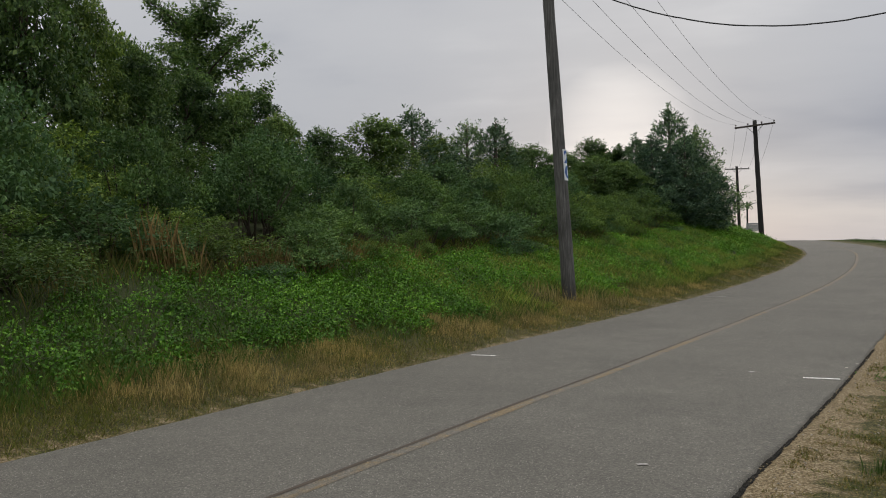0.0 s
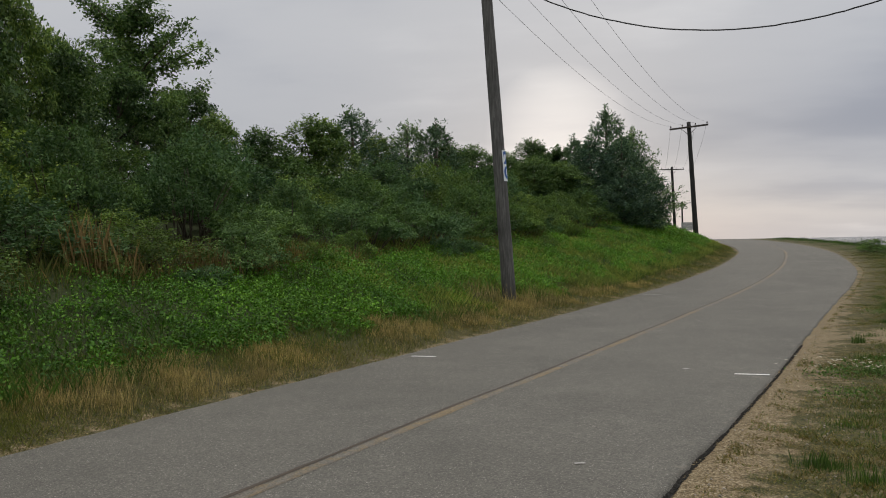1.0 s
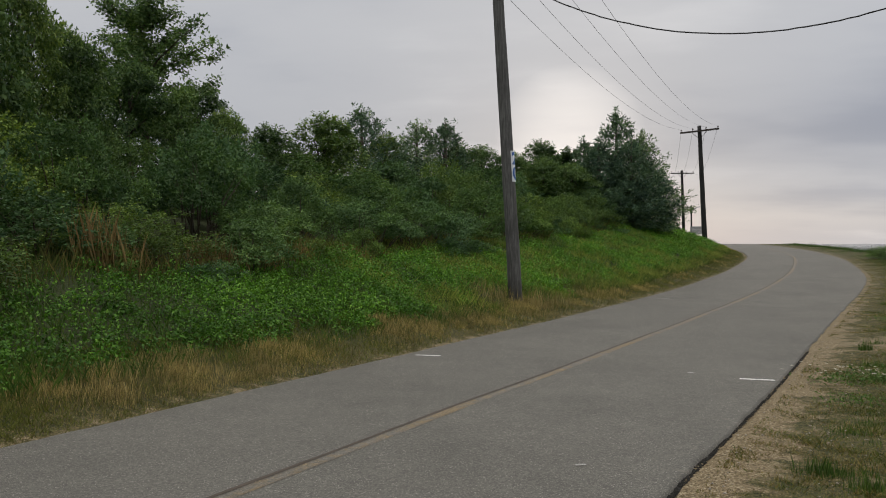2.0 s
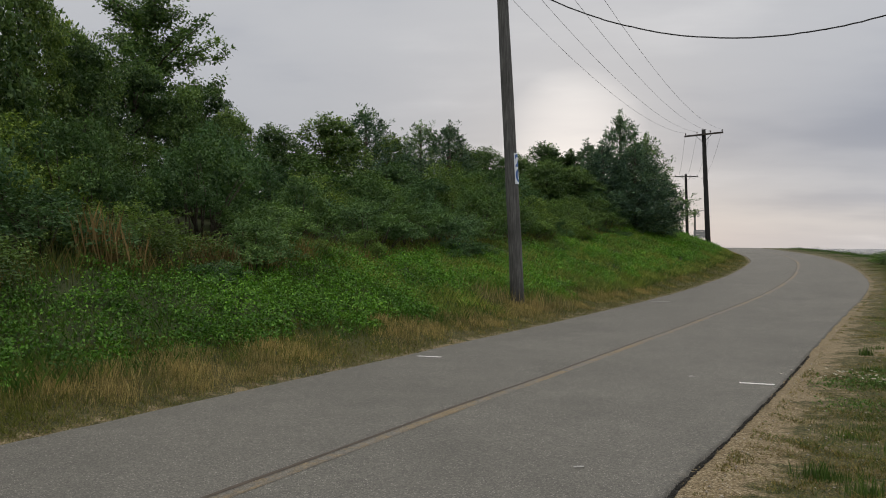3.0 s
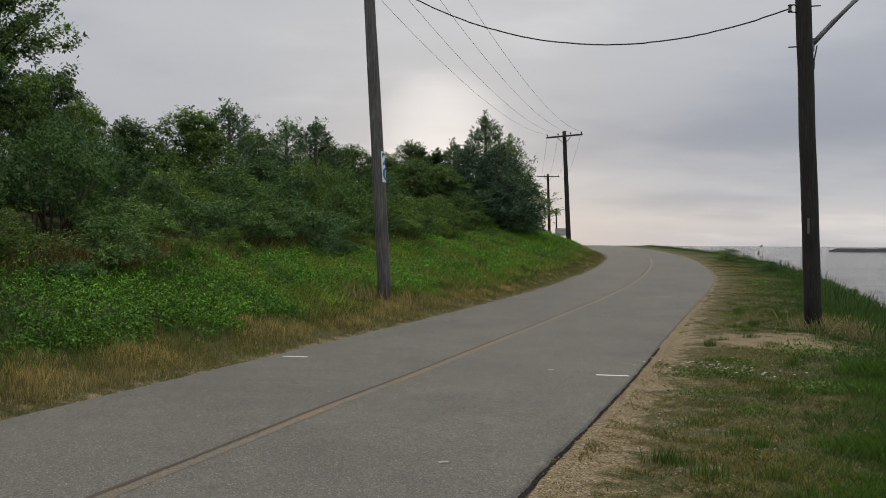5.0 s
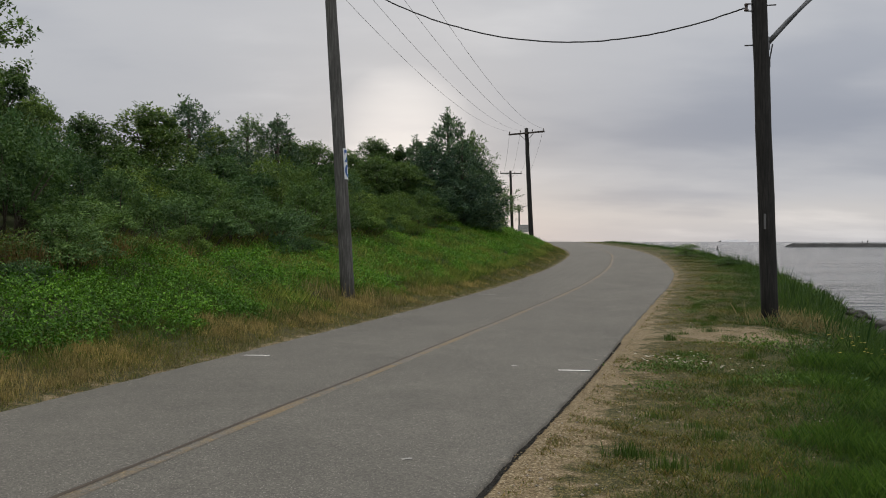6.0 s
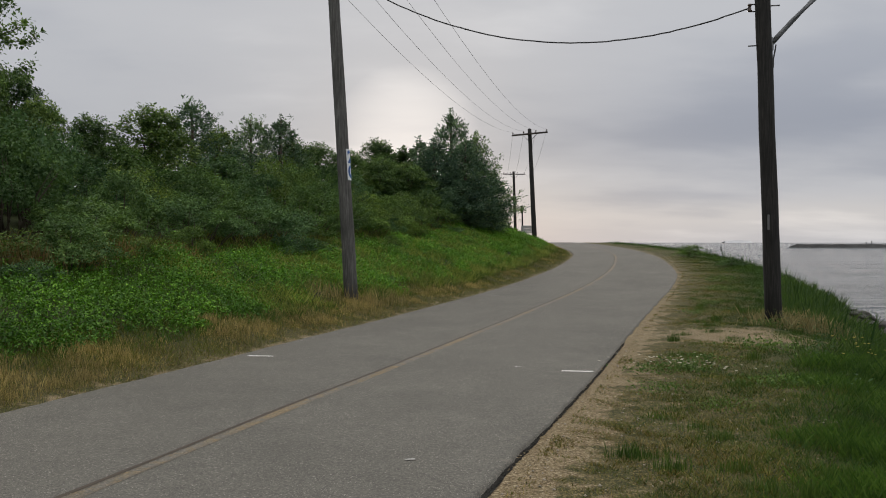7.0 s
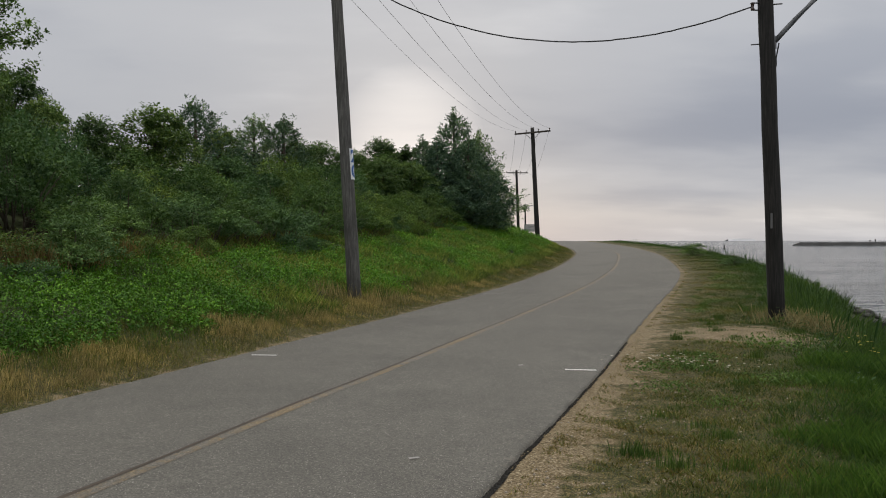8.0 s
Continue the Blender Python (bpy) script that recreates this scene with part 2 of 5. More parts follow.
M_CABLE = plain_material("black_service_cable", (0.018, 0.018, 0.018), 0.7)
M_PLATE = plain_material("white_number_plate", (0.72, 0.74, 0.76), 0.4, vary=0.08)
M_BLUE = plain_material("blue_numerals", (0.02, 0.10, 0.33), 0.45, vary=0.1)
M_BOARD = plain_material("weathered_grey_board", (0.26, 0.265, 0.265), 0.8)
M_ROCK = plain_material("dark_granite_boulder", (0.045, 0.042, 0.039), 0.85, vary=0.5, scale=5)
M_JETTY = plain_material("dark_jetty_stone", (0.034, 0.034, 0.035), 0.9, vary=0.5, scale=0.4)
# the air's haze over the far shore is painted into this pale colour
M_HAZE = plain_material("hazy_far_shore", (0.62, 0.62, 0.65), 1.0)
M_WATER = water_material()
M_BARK = wood_material("grey_brown_bark", (0.03, 0.024, 0.018), (0.07, 0.056, 0.042), (0.12, 0.10, 0.08), (9, 9, 1.5))
M_SHRUB = leaf_material("shrub_leaves", (0.05, 0.1, 0.036), (0.074, 0.138, 0.047), (0.115, 0.184, 0.062), 0.26, 0.62)
M_SUMAC = leaf_material("blue_green_leaves", (0.054, 0.112, 0.052), (0.08, 0.15, 0.066), (0.12, 0.20, 0.088), 0.26, 0.62)
M_VINE = leaf_material("yellow_green_leaves", (0.058, 0.104, 0.032), (0.085, 0.142, 0.042), (0.135, 0.195, 0.058), 0.28, 0.62)
M_TREE = leaf_material("tree_leaves", (0.042, 0.082, 0.034), (0.08, 0.14, 0.05), (0.14, 0.205, 0.075), 0.3)
M_CEDAR = leaf_material("cedar_needles", (0.055, 0.103, 0.075), (0.098, 0.166, 0.108), (0.15, 0.22, 0.135), 0.22)
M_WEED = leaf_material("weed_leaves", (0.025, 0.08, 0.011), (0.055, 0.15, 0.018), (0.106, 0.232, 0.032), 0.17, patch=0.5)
M_GRASS = leaf_material("green_grass", (0.026, 0.064, 0.012), (0.052, 0.105, 0.02), (0.1, 0.145, 0.04), 0.25, 0.7)
M_DRY = leaf_material("dry_grass", (0.18, 0.148, 0.068), (0.32, 0.255, 0.135), (0.48, 0.39, 0.23), 0.2, 0.8)
M_PALE = leaf_material("yellow_green_grass", (0.105, 0.145, 0.036), (0.19, 0.235, 0.06), (0.285, 0.31, 0.115), 0.3, 0.7)
M_BANK = leaf_material("canal_bank_grass", (0.024, 0.058, 0.015), (0.048, 0.098, 0.024), (0.09, 0.14, 0.04), 0.25, 0.65)
M_LUSH = leaf_material("lush_grass_blades", (0.026, 0.066, 0.014), (0.052, 0.112, 0.022), (0.09, 0.16, 0.036), 0.25, 0.65)
M_PEBBLE = plain_material("pale_pebbles", (0.30, 0.265, 0.22), 0.85, vary=0.4, scale=30)
M_STRAW = leaf_material("trodden_straw", (0.08, 0.068, 0.03), (0.14, 0.115, 0.055), (0.23, 0.19, 0.10), 0.2, 0.85)
M_RANK = leaf_material("rank_brownish_grass", (0.04, 0.055, 0.02), (0.075, 0.085, 0.03), (0.16, 0.13, 0.06), 0.2, 0.75)
M_OLIVE = leaf_material("olive_turf", (0.045, 0.062, 0.014), (0.09, 0.11, 0.026), (0.155, 0.16, 0.05), 0.2, 0.8)
M_TAG = plain_material("dull_zinc_tag", (0.11, 0.11, 0.11), 0.7)
M_REED = leaf_material("tan_dead_stalks", (0.12, 0.08, 0.036), (0.21, 0.14, 0.065), (0.32, 0.225, 0.115), 0.2, 0.8)
M_BLOOM_Y = plain_material("yellow_petals", (0.62, 0.48, 0.06), 0.6)
M_BLOOM_W = plain_material("pale_clover_heads", (0.55, 0.52, 0.42), 0.7)


# ---- mesh helpers ----
def raw_mesh(name, verts, faces, materials, smooth=False, tone=None):
    """A mesh from arrays; faces all have the same number of corners."""
    verts, faces = np.asarray(verts, dtype=np.float32), np.asarray(faces, dtype=np.int32)
    me = bpy.data.meshes.new(name)
    n, k = faces.shape
    me.vertices.add(len(verts))
    me.vertices.foreach_set("co", verts.ravel())
    me.loops.add(n * k)
    me.loops.foreach_set("vertex_index", faces.ravel())
    me.polygons.add(n)
    me.polygons.foreach_set("loop_start", np.arange(0, n * k, k, dtype=np.int32))
    if smooth:
        me.polygons.foreach_set("use_smooth", np.ones(n, dtype=bool))
    me.update(calc_edges=True)
    if tone is not None:
        me.attributes.new("tone", "FLOAT", "POINT").data.foreach_set("value", np.asarray(tone, dtype=np.float32))
    for m in materials if isinstance(materials, (list, tuple)) else [materials]:
        me.materials.append(m)
    return me


def part(name, bm, material, parent=None, label=""):
    """Links a bmesh as one mesh object under a thing or a part."""
    me = bpy.data.meshes.new(name)
    bm.to_mesh(me)
    bm.free()
    me.materials.append(material)
    ob = new(name, me)
    ob.parent = parent
    return tagged(ob, label)


def child(name, me, parent, label=""):
    ob = new(name, me)
    ob.parent = parent
    return tagged(ob, label)


def tube(points, radii, sides=10, bm=None, jitter=0.0):
    """A closed tapered tube along points."""
    bm = bm or bmesh.new()
    pts = [Vector(p) for p in points]
    rings = []
    for i, p in enumerate(pts):
        d = (pts[min(i + 1, len(pts) - 1)] - pts[max(i - 1, 0)]).normalized()
        a = d.orthogonal().normalized() if abs(d.z) < 0.9 else (Vector((1, 0, 0)) - d * d.x).normalized()
        b = d.cross(a)
        r = radii[i] if isinstance(radii, (list, tuple)) else radii
        rings.append([bm.verts.new(p + (a * math.cos(u) + b * math.sin(u)) * r * (1 + jitter * noise.noise((p + a * math.cos(u) * 3 + b * math.sin(u) * 3) * 2.0)))
                      for u in (2 * math.pi * j / sides for j in range(sides))])
    for r0, r1 in zip(rings, rings[1:]):
        for j in range(sides):
            f = bm.faces.new((r0[j], r0[(j + 1) % sides], r1[(j + 1) % sides], r1[j]))
            f.smooth = True
    bm.faces.new(rings[0][::-1])
    bm.faces.new(rings[-1])
    return bm


def box(size, at=(0, 0, 0), bevel=0.0, turn=None, bm=None):
    bm = bm or bmesh.new()
    made = bmesh.ops.create_cube(bm, size=1.0)["verts"]
    m = Matrix.Translation(at) @ (turn or Matrix()) @ Matrix.Diagonal((*size, 1))
    bmesh.ops.transform(bm, matrix=m, verts=made)
    if bevel:
        bmesh.ops.bevel(bm, geom=list({e for v in made for e in v.link_edges}), offset=bevel, segments=2, affect="EDGES")
    return bm


# ---- the lie of the land ----
CENTRE = [(-9.0, -14), (-7.0, -9), (-5.1, -4), (-3.8, 0), (-2.98, 2.5), (-2.2, 4.9), (-1.41, 7.5), (-0.72, 9.6), (0.02, 12), (0.8, 14.5), (1.85, 17.8), (3.25, 22),
          (5.0, 27.5), (6.85, 34), (8.5, 41), (9.8, 47.5), (10.6, 54), (11.1, 61), (11.45, 70), (11.9, 80), (12.9, 92), (15.0, 105), (19, 120), (26, 140)]
WIDTH_Y, WIDTH_V = [-20, 6, 12, 30, 50, 150], [4.50, 4.53, 4.70, 4.78, 4.4, 4.4]
RIGHT_Y, RIGHT_V = [5, 8, 12, 22, 32, 42, 55, 150], [0.04, 0.10, 0.10, 0.136, 0.32, 0.22, 0.0, 0.0]
RISE_Y = [-50, 16, 20, 25, 30, 36, 42, 48, 55, 62, 72, 85, 100, 140, 300]
RISE_Z = [0.0, 0.0, 0.04, 0.12, 0.24, 0.40, 0.57, 0.74, 0.94, 1.10, 1.28, 1.42, 1.40, -1.5, -6.0]


def spline(ctrl, per):
    c = np.array([ctrl[0], *ctrl, ctrl[-1]], float)
    c[0], c[-1] = 2 * c[1] - c[2], 2 * c[-2] - c[-3]
    out = []
    for i in range(1, len(c) - 2):
        for u in np.linspace(0, 1, per, endpoint=False):
            out.append(0.5 * (2 * c[i] + (c[i + 1] - c[i - 1]) * u + (2 * c[i - 1] - 5 * c[i] + 4 * c[i + 1] - c[i + 2]) * u * u
                              + (3 * c[i] - c[i - 1] - 3 * c[i + 1] + c[i + 2]) * u ** 3))
    out.append(c[-2])
    return np.array(out)


ROAD = spline(CENTRE, 14)
for _ in range(14):
    ROAD[1:-1] = 0.25 * ROAD[:-2] + 0.5 * ROAD[1:-1] + 0.25 * ROAD[2:]
TAN = np.gradient(ROAD, axis=0)
TAN /= np.linalg.norm(TAN, axis=1)[:, None]
LEFT = np.stack([-TAN[:, 1], TAN[:, 0]], 1)


def road_z(y):
    return np.interp(y, RISE_Y, RISE_Z)


def right_half(y):
    return 0.5 * np.interp(y, WIDTH_Y, WIDTH_V) + np.interp(y, RIGHT_Y, RIGHT_V)


def road_half(y):
    return 0.5 * np.interp(y, WIDTH_Y, WIDTH_V)


def offset_of(x, y):
    """How far left of the road's middle each place lies, and the road's own y beside it."""
    x, y = np.atleast_1d(np.asarray(x, float)), np.atleast_1d(np.asarray(y, float))
    n, ry = np.empty(len(x)), np.empty(len(x))
    for a in range(0, len(x), 4000):
        s = slice(a, a + 4000)
        dx, dy = x[s, None] - ROAD[None, :, 0], y[s, None] - ROAD[None, :, 1]
        i = np.argmin(dx * dx + dy * dy, 1)
        k = np.arange(len(i))
        dist = np.sqrt((dx * dx + dy * dy)[k, i])
        side = dx[k, i] * LEFT[i, 0] + dy[k, i] * LEFT[i, 1]
        n[s], ry[s] = np.where(np.abs(side) < 12, side, np.sign(side) * dist), ROAD[i, 1]
    return n, ry


def waves(x, y, f, seed):
    return (np.sin(x * f + seed) * np.cos(y * f * 1.13 + seed * 2.1) + 0.5 * np.sin(x * f * 2.3 + y * f * 1.7 + seed * 0.7)) / 1.5


def land(x, y):
    n, ry = offset_of(x, y)
    half, zr = road_half(ry), road_z(ry)
    el, er = n - half, -n - half - np.interp(ry, RIGHT_Y, RIGHT_V)
    bank = np.interp(el, [0, 0.5, 1.5, 4, 7, 12, 20, 35, 90, 400], [-0.05, 0.04, 0.25, 0.98, 1.65, 2.3, 2.9, 3.1, 2.2, 0.5])
    bank *= np.interp(ry, [25, 40, 62, 75, 110], [1.0, 1.28, 1.35, 1.55, 1.7])
    drop = np.interp(er, [0, 0.05, 0.16, 2.4, 3.3, 5.0, 6.5, 10, 15, 60], [-0.045, -0.035, -0.012, 0.0, -0.14, -0.8, -1.5, -2.8, -4.2, -8.0])
    drop = drop + np.interp(ry, [5, 9], [0.0, 0.03]) * np.interp(er, [0, 0.3], [1.0, 0.0])
    bump = waves(np.atleast_1d(x), np.atleast_1d(y), 0.9, 1.0) * 0.05 + waves(np.atleast_1d(x), np.atleast_1d(y), 2.9, 4.0) * 0.02
    bump = bump * (1 + 1.2 * np.clip((el - 1.2) / 1.5, 0, 1))
    z = np.where(n > 0, zr + bank, zr * np.interp(er, [0, 4, 12], [1, 1, 0.3]) + drop)
    ya = np.atleast_1d(y)
    z = z - 9.0 * np.clip((np.maximum(ya, ry) - 112) / 40, 0, 1) - 6.0 * np.clip((el - 60) / 120, 0, 1)
    inside = (el < 0) & (er < 0)
    return np.where(inside, zr + np.interp(np.maximum(el, er), [-0.9, -0.45, 0.0], [-0.12, -0.035, -0.035]), z + bump * np.clip(np.maximum(el, er) / 0.8, 0, 1)), el, er


def land_z(x, y):
    return float(land(x, y)[0][0])


# ---- ground, road and water ----
def build_ground():
    def axis(lo, hi, step, far):
        core = list(np.arange(lo, hi + 1e-6, step))
        grow = [0.0]
        while grow[-1] < far:
            grow.append(grow[-1] * 1.35 + step * 2)
        return np.array([lo - g for g in grow[:0:-1]] + core + [hi + g for g in grow[1:]])
    xs, ys = axis(-22, 26, 0.36, 4500), axis(-8, 92, 0.4, 4500)
    X, Y = np.meshgrid(xs, ys)
    z, el, er = land(X.ravel(), Y.ravel())
    V = np.stack([X.ravel(), Y.ravel(), z], 1)
    nx, ny = len(xs), len(ys)
    i = (np.arange(ny - 1)[:, None] * nx + np.arange(nx - 1)[None, :]).ravel()
    me = raw_mesh("ground", V, np.stack([i, i + 1, i + nx + 1, i + nx], 1), M_GROUND, True)
    sand = np.where(el > -0.5, np.interp(el, [0, 0.2, 0.55], [0.58, 0.42, 0.1]), np.interp(er, [0.0, 0.25, 0.6, 2.2, 2.8], [0.95, 0.70, 0.36, 0.26, 0.0]))
    # the bare trodden patch round the shoulder's pole
    px, py = X.ravel(), Y.ravel()
    sand = sand * np.where(er > -0.5, np.interp(py, [9, 16, 24], [1.0, 0.9, 0.6]), 1.0)
    sand = np.maximum(sand, 0.85 * np.exp(-(((px - 4.7) / 1.8) ** 2 + ((py - 13.3) / 1.5) ** 2)))
    green = np.where(el > -0.5, np.interp(el, [0.5, 1.6], [0, 1]), np.interp(er, [1.6, 3.2], [0, 1]))
    for key, val in (("sand", sand), ("green", green)):
        me.attributes.new(key, "FLOAT", "POINT").data.foreach_set("value", val.astype(np.float32))
    tagged(new("ground", me), "sandy shoulder, turf verge and soil bank beside the road", "ground", kind="structure")


def strip(name, lo, hi, material, z_up, y0, y1, cols=2, wob=0.0, step=1, seed=0, skirt=0.0):
    """A band along the road from lo to hi metres left of its middle; lo and hi may be functions of the row."""
    rows = [i for i in range(0, len(ROAD), step) if y0 <= ROAD[i, 1] <= y1]
    V, edge = [], []
    for i in rows:
        a, b = lo(i) if callable(lo) else lo, hi(i) if callable(hi) else hi
        a += wob * noise.noise((i * 0.37 + seed, 1.3, 0.2))
        b += wob * noise.noise((i * 0.41 + seed, 7.3, 0.2))
        z = float(road_z(ROAD[i, 1]))
        for j in range(cols):
            n = a + (b - a) * j / (cols - 1)
            if skirt:
                # two tight columns at each side make the worn edge; the rest lies flat
                n = (a, a + 0.015, a + 0.05)[j] if j < 3 else (b - 0.05, b - 0.015, b)[j - cols + 3] if j >= cols - 3 else a + (b - a) * (j - 2) / (cols - 5)
            p = ROAD[i] + LEFT[i] * n
            crown = 0.035 * (1 - (n / 2.45) ** 2)
            low = skirt if skirt and j in (0, cols - 1) else 0.0
            V.append((p[0], p[1], z + crown + z_up - low))
            edge.append(max(0.0, 1 - min(n - a, b - n) / 0.5))
    m = len(rows)
    k = (np.arange(m - 1)[:, None] * cols + np.arange(cols - 1)[None, :]).ravel()
    me = raw_mesh(name, V, np.stack([k, k + cols, k + cols + 1, k + 1], 1)[:, ::-1], material, True)
    me.attributes.new("edge", "FLOAT", "POINT").data.foreach_set("value", np.array(edge, np.float32))
    return new(name, me)


def densify():
    """Finer steps along the road, for a ragged edge."""
    d = np.concatenate([[0], np.cumsum(np.linalg.norm(np.diff(ROAD, axis=0), axis=1))])
    s = np.arange(0, d[-1], 0.16)
    return np.stack([np.interp(s, d, ROAD[:, 0]), np.interp(s, d, ROAD[:, 1])], 1)


build_ground()
ROAD = densify()
TAN = np.gradient(ROAD, axis=0)
for _ in range(10):
    TAN[1:-1] = 0.25 * TAN[:-2] + 0.5 * TAN[1:-1] + 0.25 * TAN[2:]
TAN /= np.linalg.norm(TAN, axis=1)[:, None]
LEFT = np.stack([-TAN[:, 1], TAN[:, 0]], 1)


def ragged(i, seed):
    return 0.014 * noise.noise((i * 0.11 + seed, 0.5, 0.1)) + 0.022 * noise.noise((i * 0.75 + seed, 3.5, 0.1))


road = strip("road", lambda i: -float(right_half(ROAD[i, 1])) + ragged(i, 0), lambda i: float(road_half(ROAD[i, 1])) + ragged(i, 50), M_ASPHALT, 0.0, -14, 139, cols=15, skirt=0.055)
tagged(road, "worn pale grey asphalt road curving over a low crest", "road", kind="structure")
lip = strip("road_edge", lambda i: -float(right_half(ROAD[i, 1])) - float(np.interp(ROAD[i, 1], [4, 7, 13], [0.05, 0.022, 0.006])) * (1 + noise.noise((i * 1.7, 2.0, 8.0))) + ragged(i, 0), lambda i: -float(right_half(ROAD[i, 1])) + 0.02, M_TAR, -0.03, -14, 8, cols=2)
tagged(lip, "dark crumbled asphalt edge beside the sandy shoulder", "road edge", kind="structure")
line = strip("centre_line", -0.165, -0.07, M_YELLOW, 0.0022, -14, 130, cols=3, wob=0.012)
tagged(line, "faded worn yellow centre line on the asphalt", "road marking", kind="structure")
seam = strip("road_seam", -0.058, lambda i: -0.022 + 0.008 * noise.noise((i * 0.5, 0, 0)), M_SEAM, 0.0026, -14, 60, cols=2, wob=0.008)
tagged(seam, "dark brown paving seam beside the yellow line", "road seam", kind="structure")


def road_mark(cx, cy, length, width, turn, material, label):
    n, ry = offset_of(cx, cy)
    z = float(road_z(ry[0])) + 0.035 * (1 - (float(n[0]) / 2.45) ** 2) + 0.005
    bm = bmesh.new()
    k = 8
    top = [bm.verts.new((length * (u / k - 0.5), width * (0.5 + 0.08 * noise.noise((u * 0.9, cx, 2.0))), 0)) for u in range(k + 1)]
    low = [bm.verts.new((length * (u / k - 0.5), -width * (0.5 + 0.08 * noise.noise((u * 0.9, cx, 5.0))), 0)) for u in range(k + 1)]
    for u in range(k):
        bm.faces.new((low[u], low[u + 1], top[u + 1], top[u]))
    ob = part("road_marking", bm, material)
    ob.matrix_world = pose(cx, cy, z, 0, 0, turn)
    return tagged(ob, label, "road marking", "short white dashes", "structure")


road_mark(1.60, 9.68, 0.36, 0.065, -8, M_WHITE, "short white painted dash near the sandy shoulder")
road_mark(-2.33, 10.93, 0.34, 0.06, -6, M_WHITE, "short white painted dash near the dry grass verge")
road_mark(1.35, 22.3, 0.5, 0.1, -10, M_CHALK, "faint worn white dash near the verge")
road_mark(-0.19, 5.73, 0.075, 0.04, 15, M_CHALK, "small scuffed pale spot on asphalt")
road_mark(0.93, 9.95, 0.07, 0.06, 30, M_CHALK, "small scuffed pale spot on asphalt")

water_me = raw_mesh("water", [(-4800, -4800, -2.5), (4800, -4800, -2.5), (4800, 4800, -2.5), (-4800, 4800, -2.5)], [(0, 1, 2, 3)], M_WATER)
tagged(new("water", water_me), "grey rippled canal water reaching the horizon", "water", kind="structure")


# ---- poles, wires and signs ----
def catenary(a, b, sag, radius, name, label, group, material=M_WIRE, sides=6, count=28, lumps=0.0):
    a, b = Vector(a), Vector(b)
    pts = []
    for i in range(count + 1):
        u = i / count
        p = a.lerp(b, u)
        p.z -= 4 * sag * u * (1 - u) - lumps * noise.noise((i * 0.9, a.x, b.y))
        pts.append(p)
    ob = part(name, tube(pts, radius, sides), material)
    return tagged(ob, label, "wire", group)


def utility_pole(base, top, r0, r1, arm=None, material=M_POLE, label="", arm_turn=0.0, tilt=0.0):
    """A wooden pole from base to top; arm: (metres below the top, length). Returns the thing and the wire seats."""
    base, top = Vector(base), Vector(top)
    thing = tagged(new("utility_pole"), label, "utility pole", "utility poles along the road")
    thing.location = base
    axis = top - base
    n = 14
    pts = [axis * (i / n) + Vector((0.012 * noise.noise((i * 0.7, base.x, 0)), 0.012 * noise.noise((i * 0.7, base.y, 4)), 0)) for i in range(n + 1)]
    pts[0] = pts[0] - axis.normalized() * 0.35
    part("pole", tube(pts, [r0 + (r1 - r0) * i / n for i in range(n + 1)], 14, jitter=0.05), material, thing)
    seats = []
    if arm:
        down, length = arm
        hub = axis * (1 - down / axis.length)
        turn = Matrix.Rotation(radians(arm_turn), 4, "Z") @ Matrix.Rotation(radians(tilt), 4, "Y")
        side = turn.to_3x3() @ Vector((1, 0, 0))
        front = turn.to_3x3() @ Vector((0, -1, 0))
        mid = hub + front * (r1 + 0.05)
        part("crossarm", box((length, 0.10, 0.12), mid, 0.012, turn), M_ARM, thing, "dark weathered wooden crossarm")
        for s in (-1, 1):
            part("brace", tube([mid + side * s * length * 0.2 - Vector((0, 0, 0.05)), hub + front * (r1 + 0.02) - Vector((0, 0, length * 0.22))], 0.018, 6), M_IRON, thing, "thin iron brace")
        for u in (-0.47, -0.17, 0.17, 0.47):
            foot = mid + side * u * length + Vector((0, 0, 0.06))
            seat = foot + Vector((0, 0, 0.17))
            pin = part("insulator", tube([foot, foot + Vector((0, 0, 0.07)), foot + Vector((0, 0, 0.075)), foot + Vector((0, 0, 0.12)), foot + Vector((0, 0, 0.13)), seat],
                                         [0.015, 0.015, 0.06, 0.055, 0.035, 0.03], 10), M_PORCELAIN, thing, "brown glazed pin insulator")
            seats.append(base + seat)
    return thing, seats


NEAR_TOP = Vector((-2.44, 18.5, 8.75))
near_pole, near_seats = utility_pole((-1.95, 18.5, land_z(-1.95, 18.5)), NEAR_TOP, 0.155, 0.115, (0.4, 2.5), M_POLE,
                                     "weathered brown wooden utility pole with a number plate", -12)
mid_pole, mid_seats = utility_pole((7.0, 62, land_z(7.0, 62)), (6.62, 62, 9.87), 0.19, 0.135, (0.38, 2.66), M_POLE_DARK,
                                   "dark wooden utility pole with a tilted crossarm", -8, -4.5)
far_pole, far_seats = utility_pole((9.45, 105, land_z(9.45, 105)), (9.2, 105, 10.35), 0.19, 0.14, (0.35, 2.75), M_POLE_DARK,
                                   "far dark wooden utility pole with a level crossarm", 6, 0)


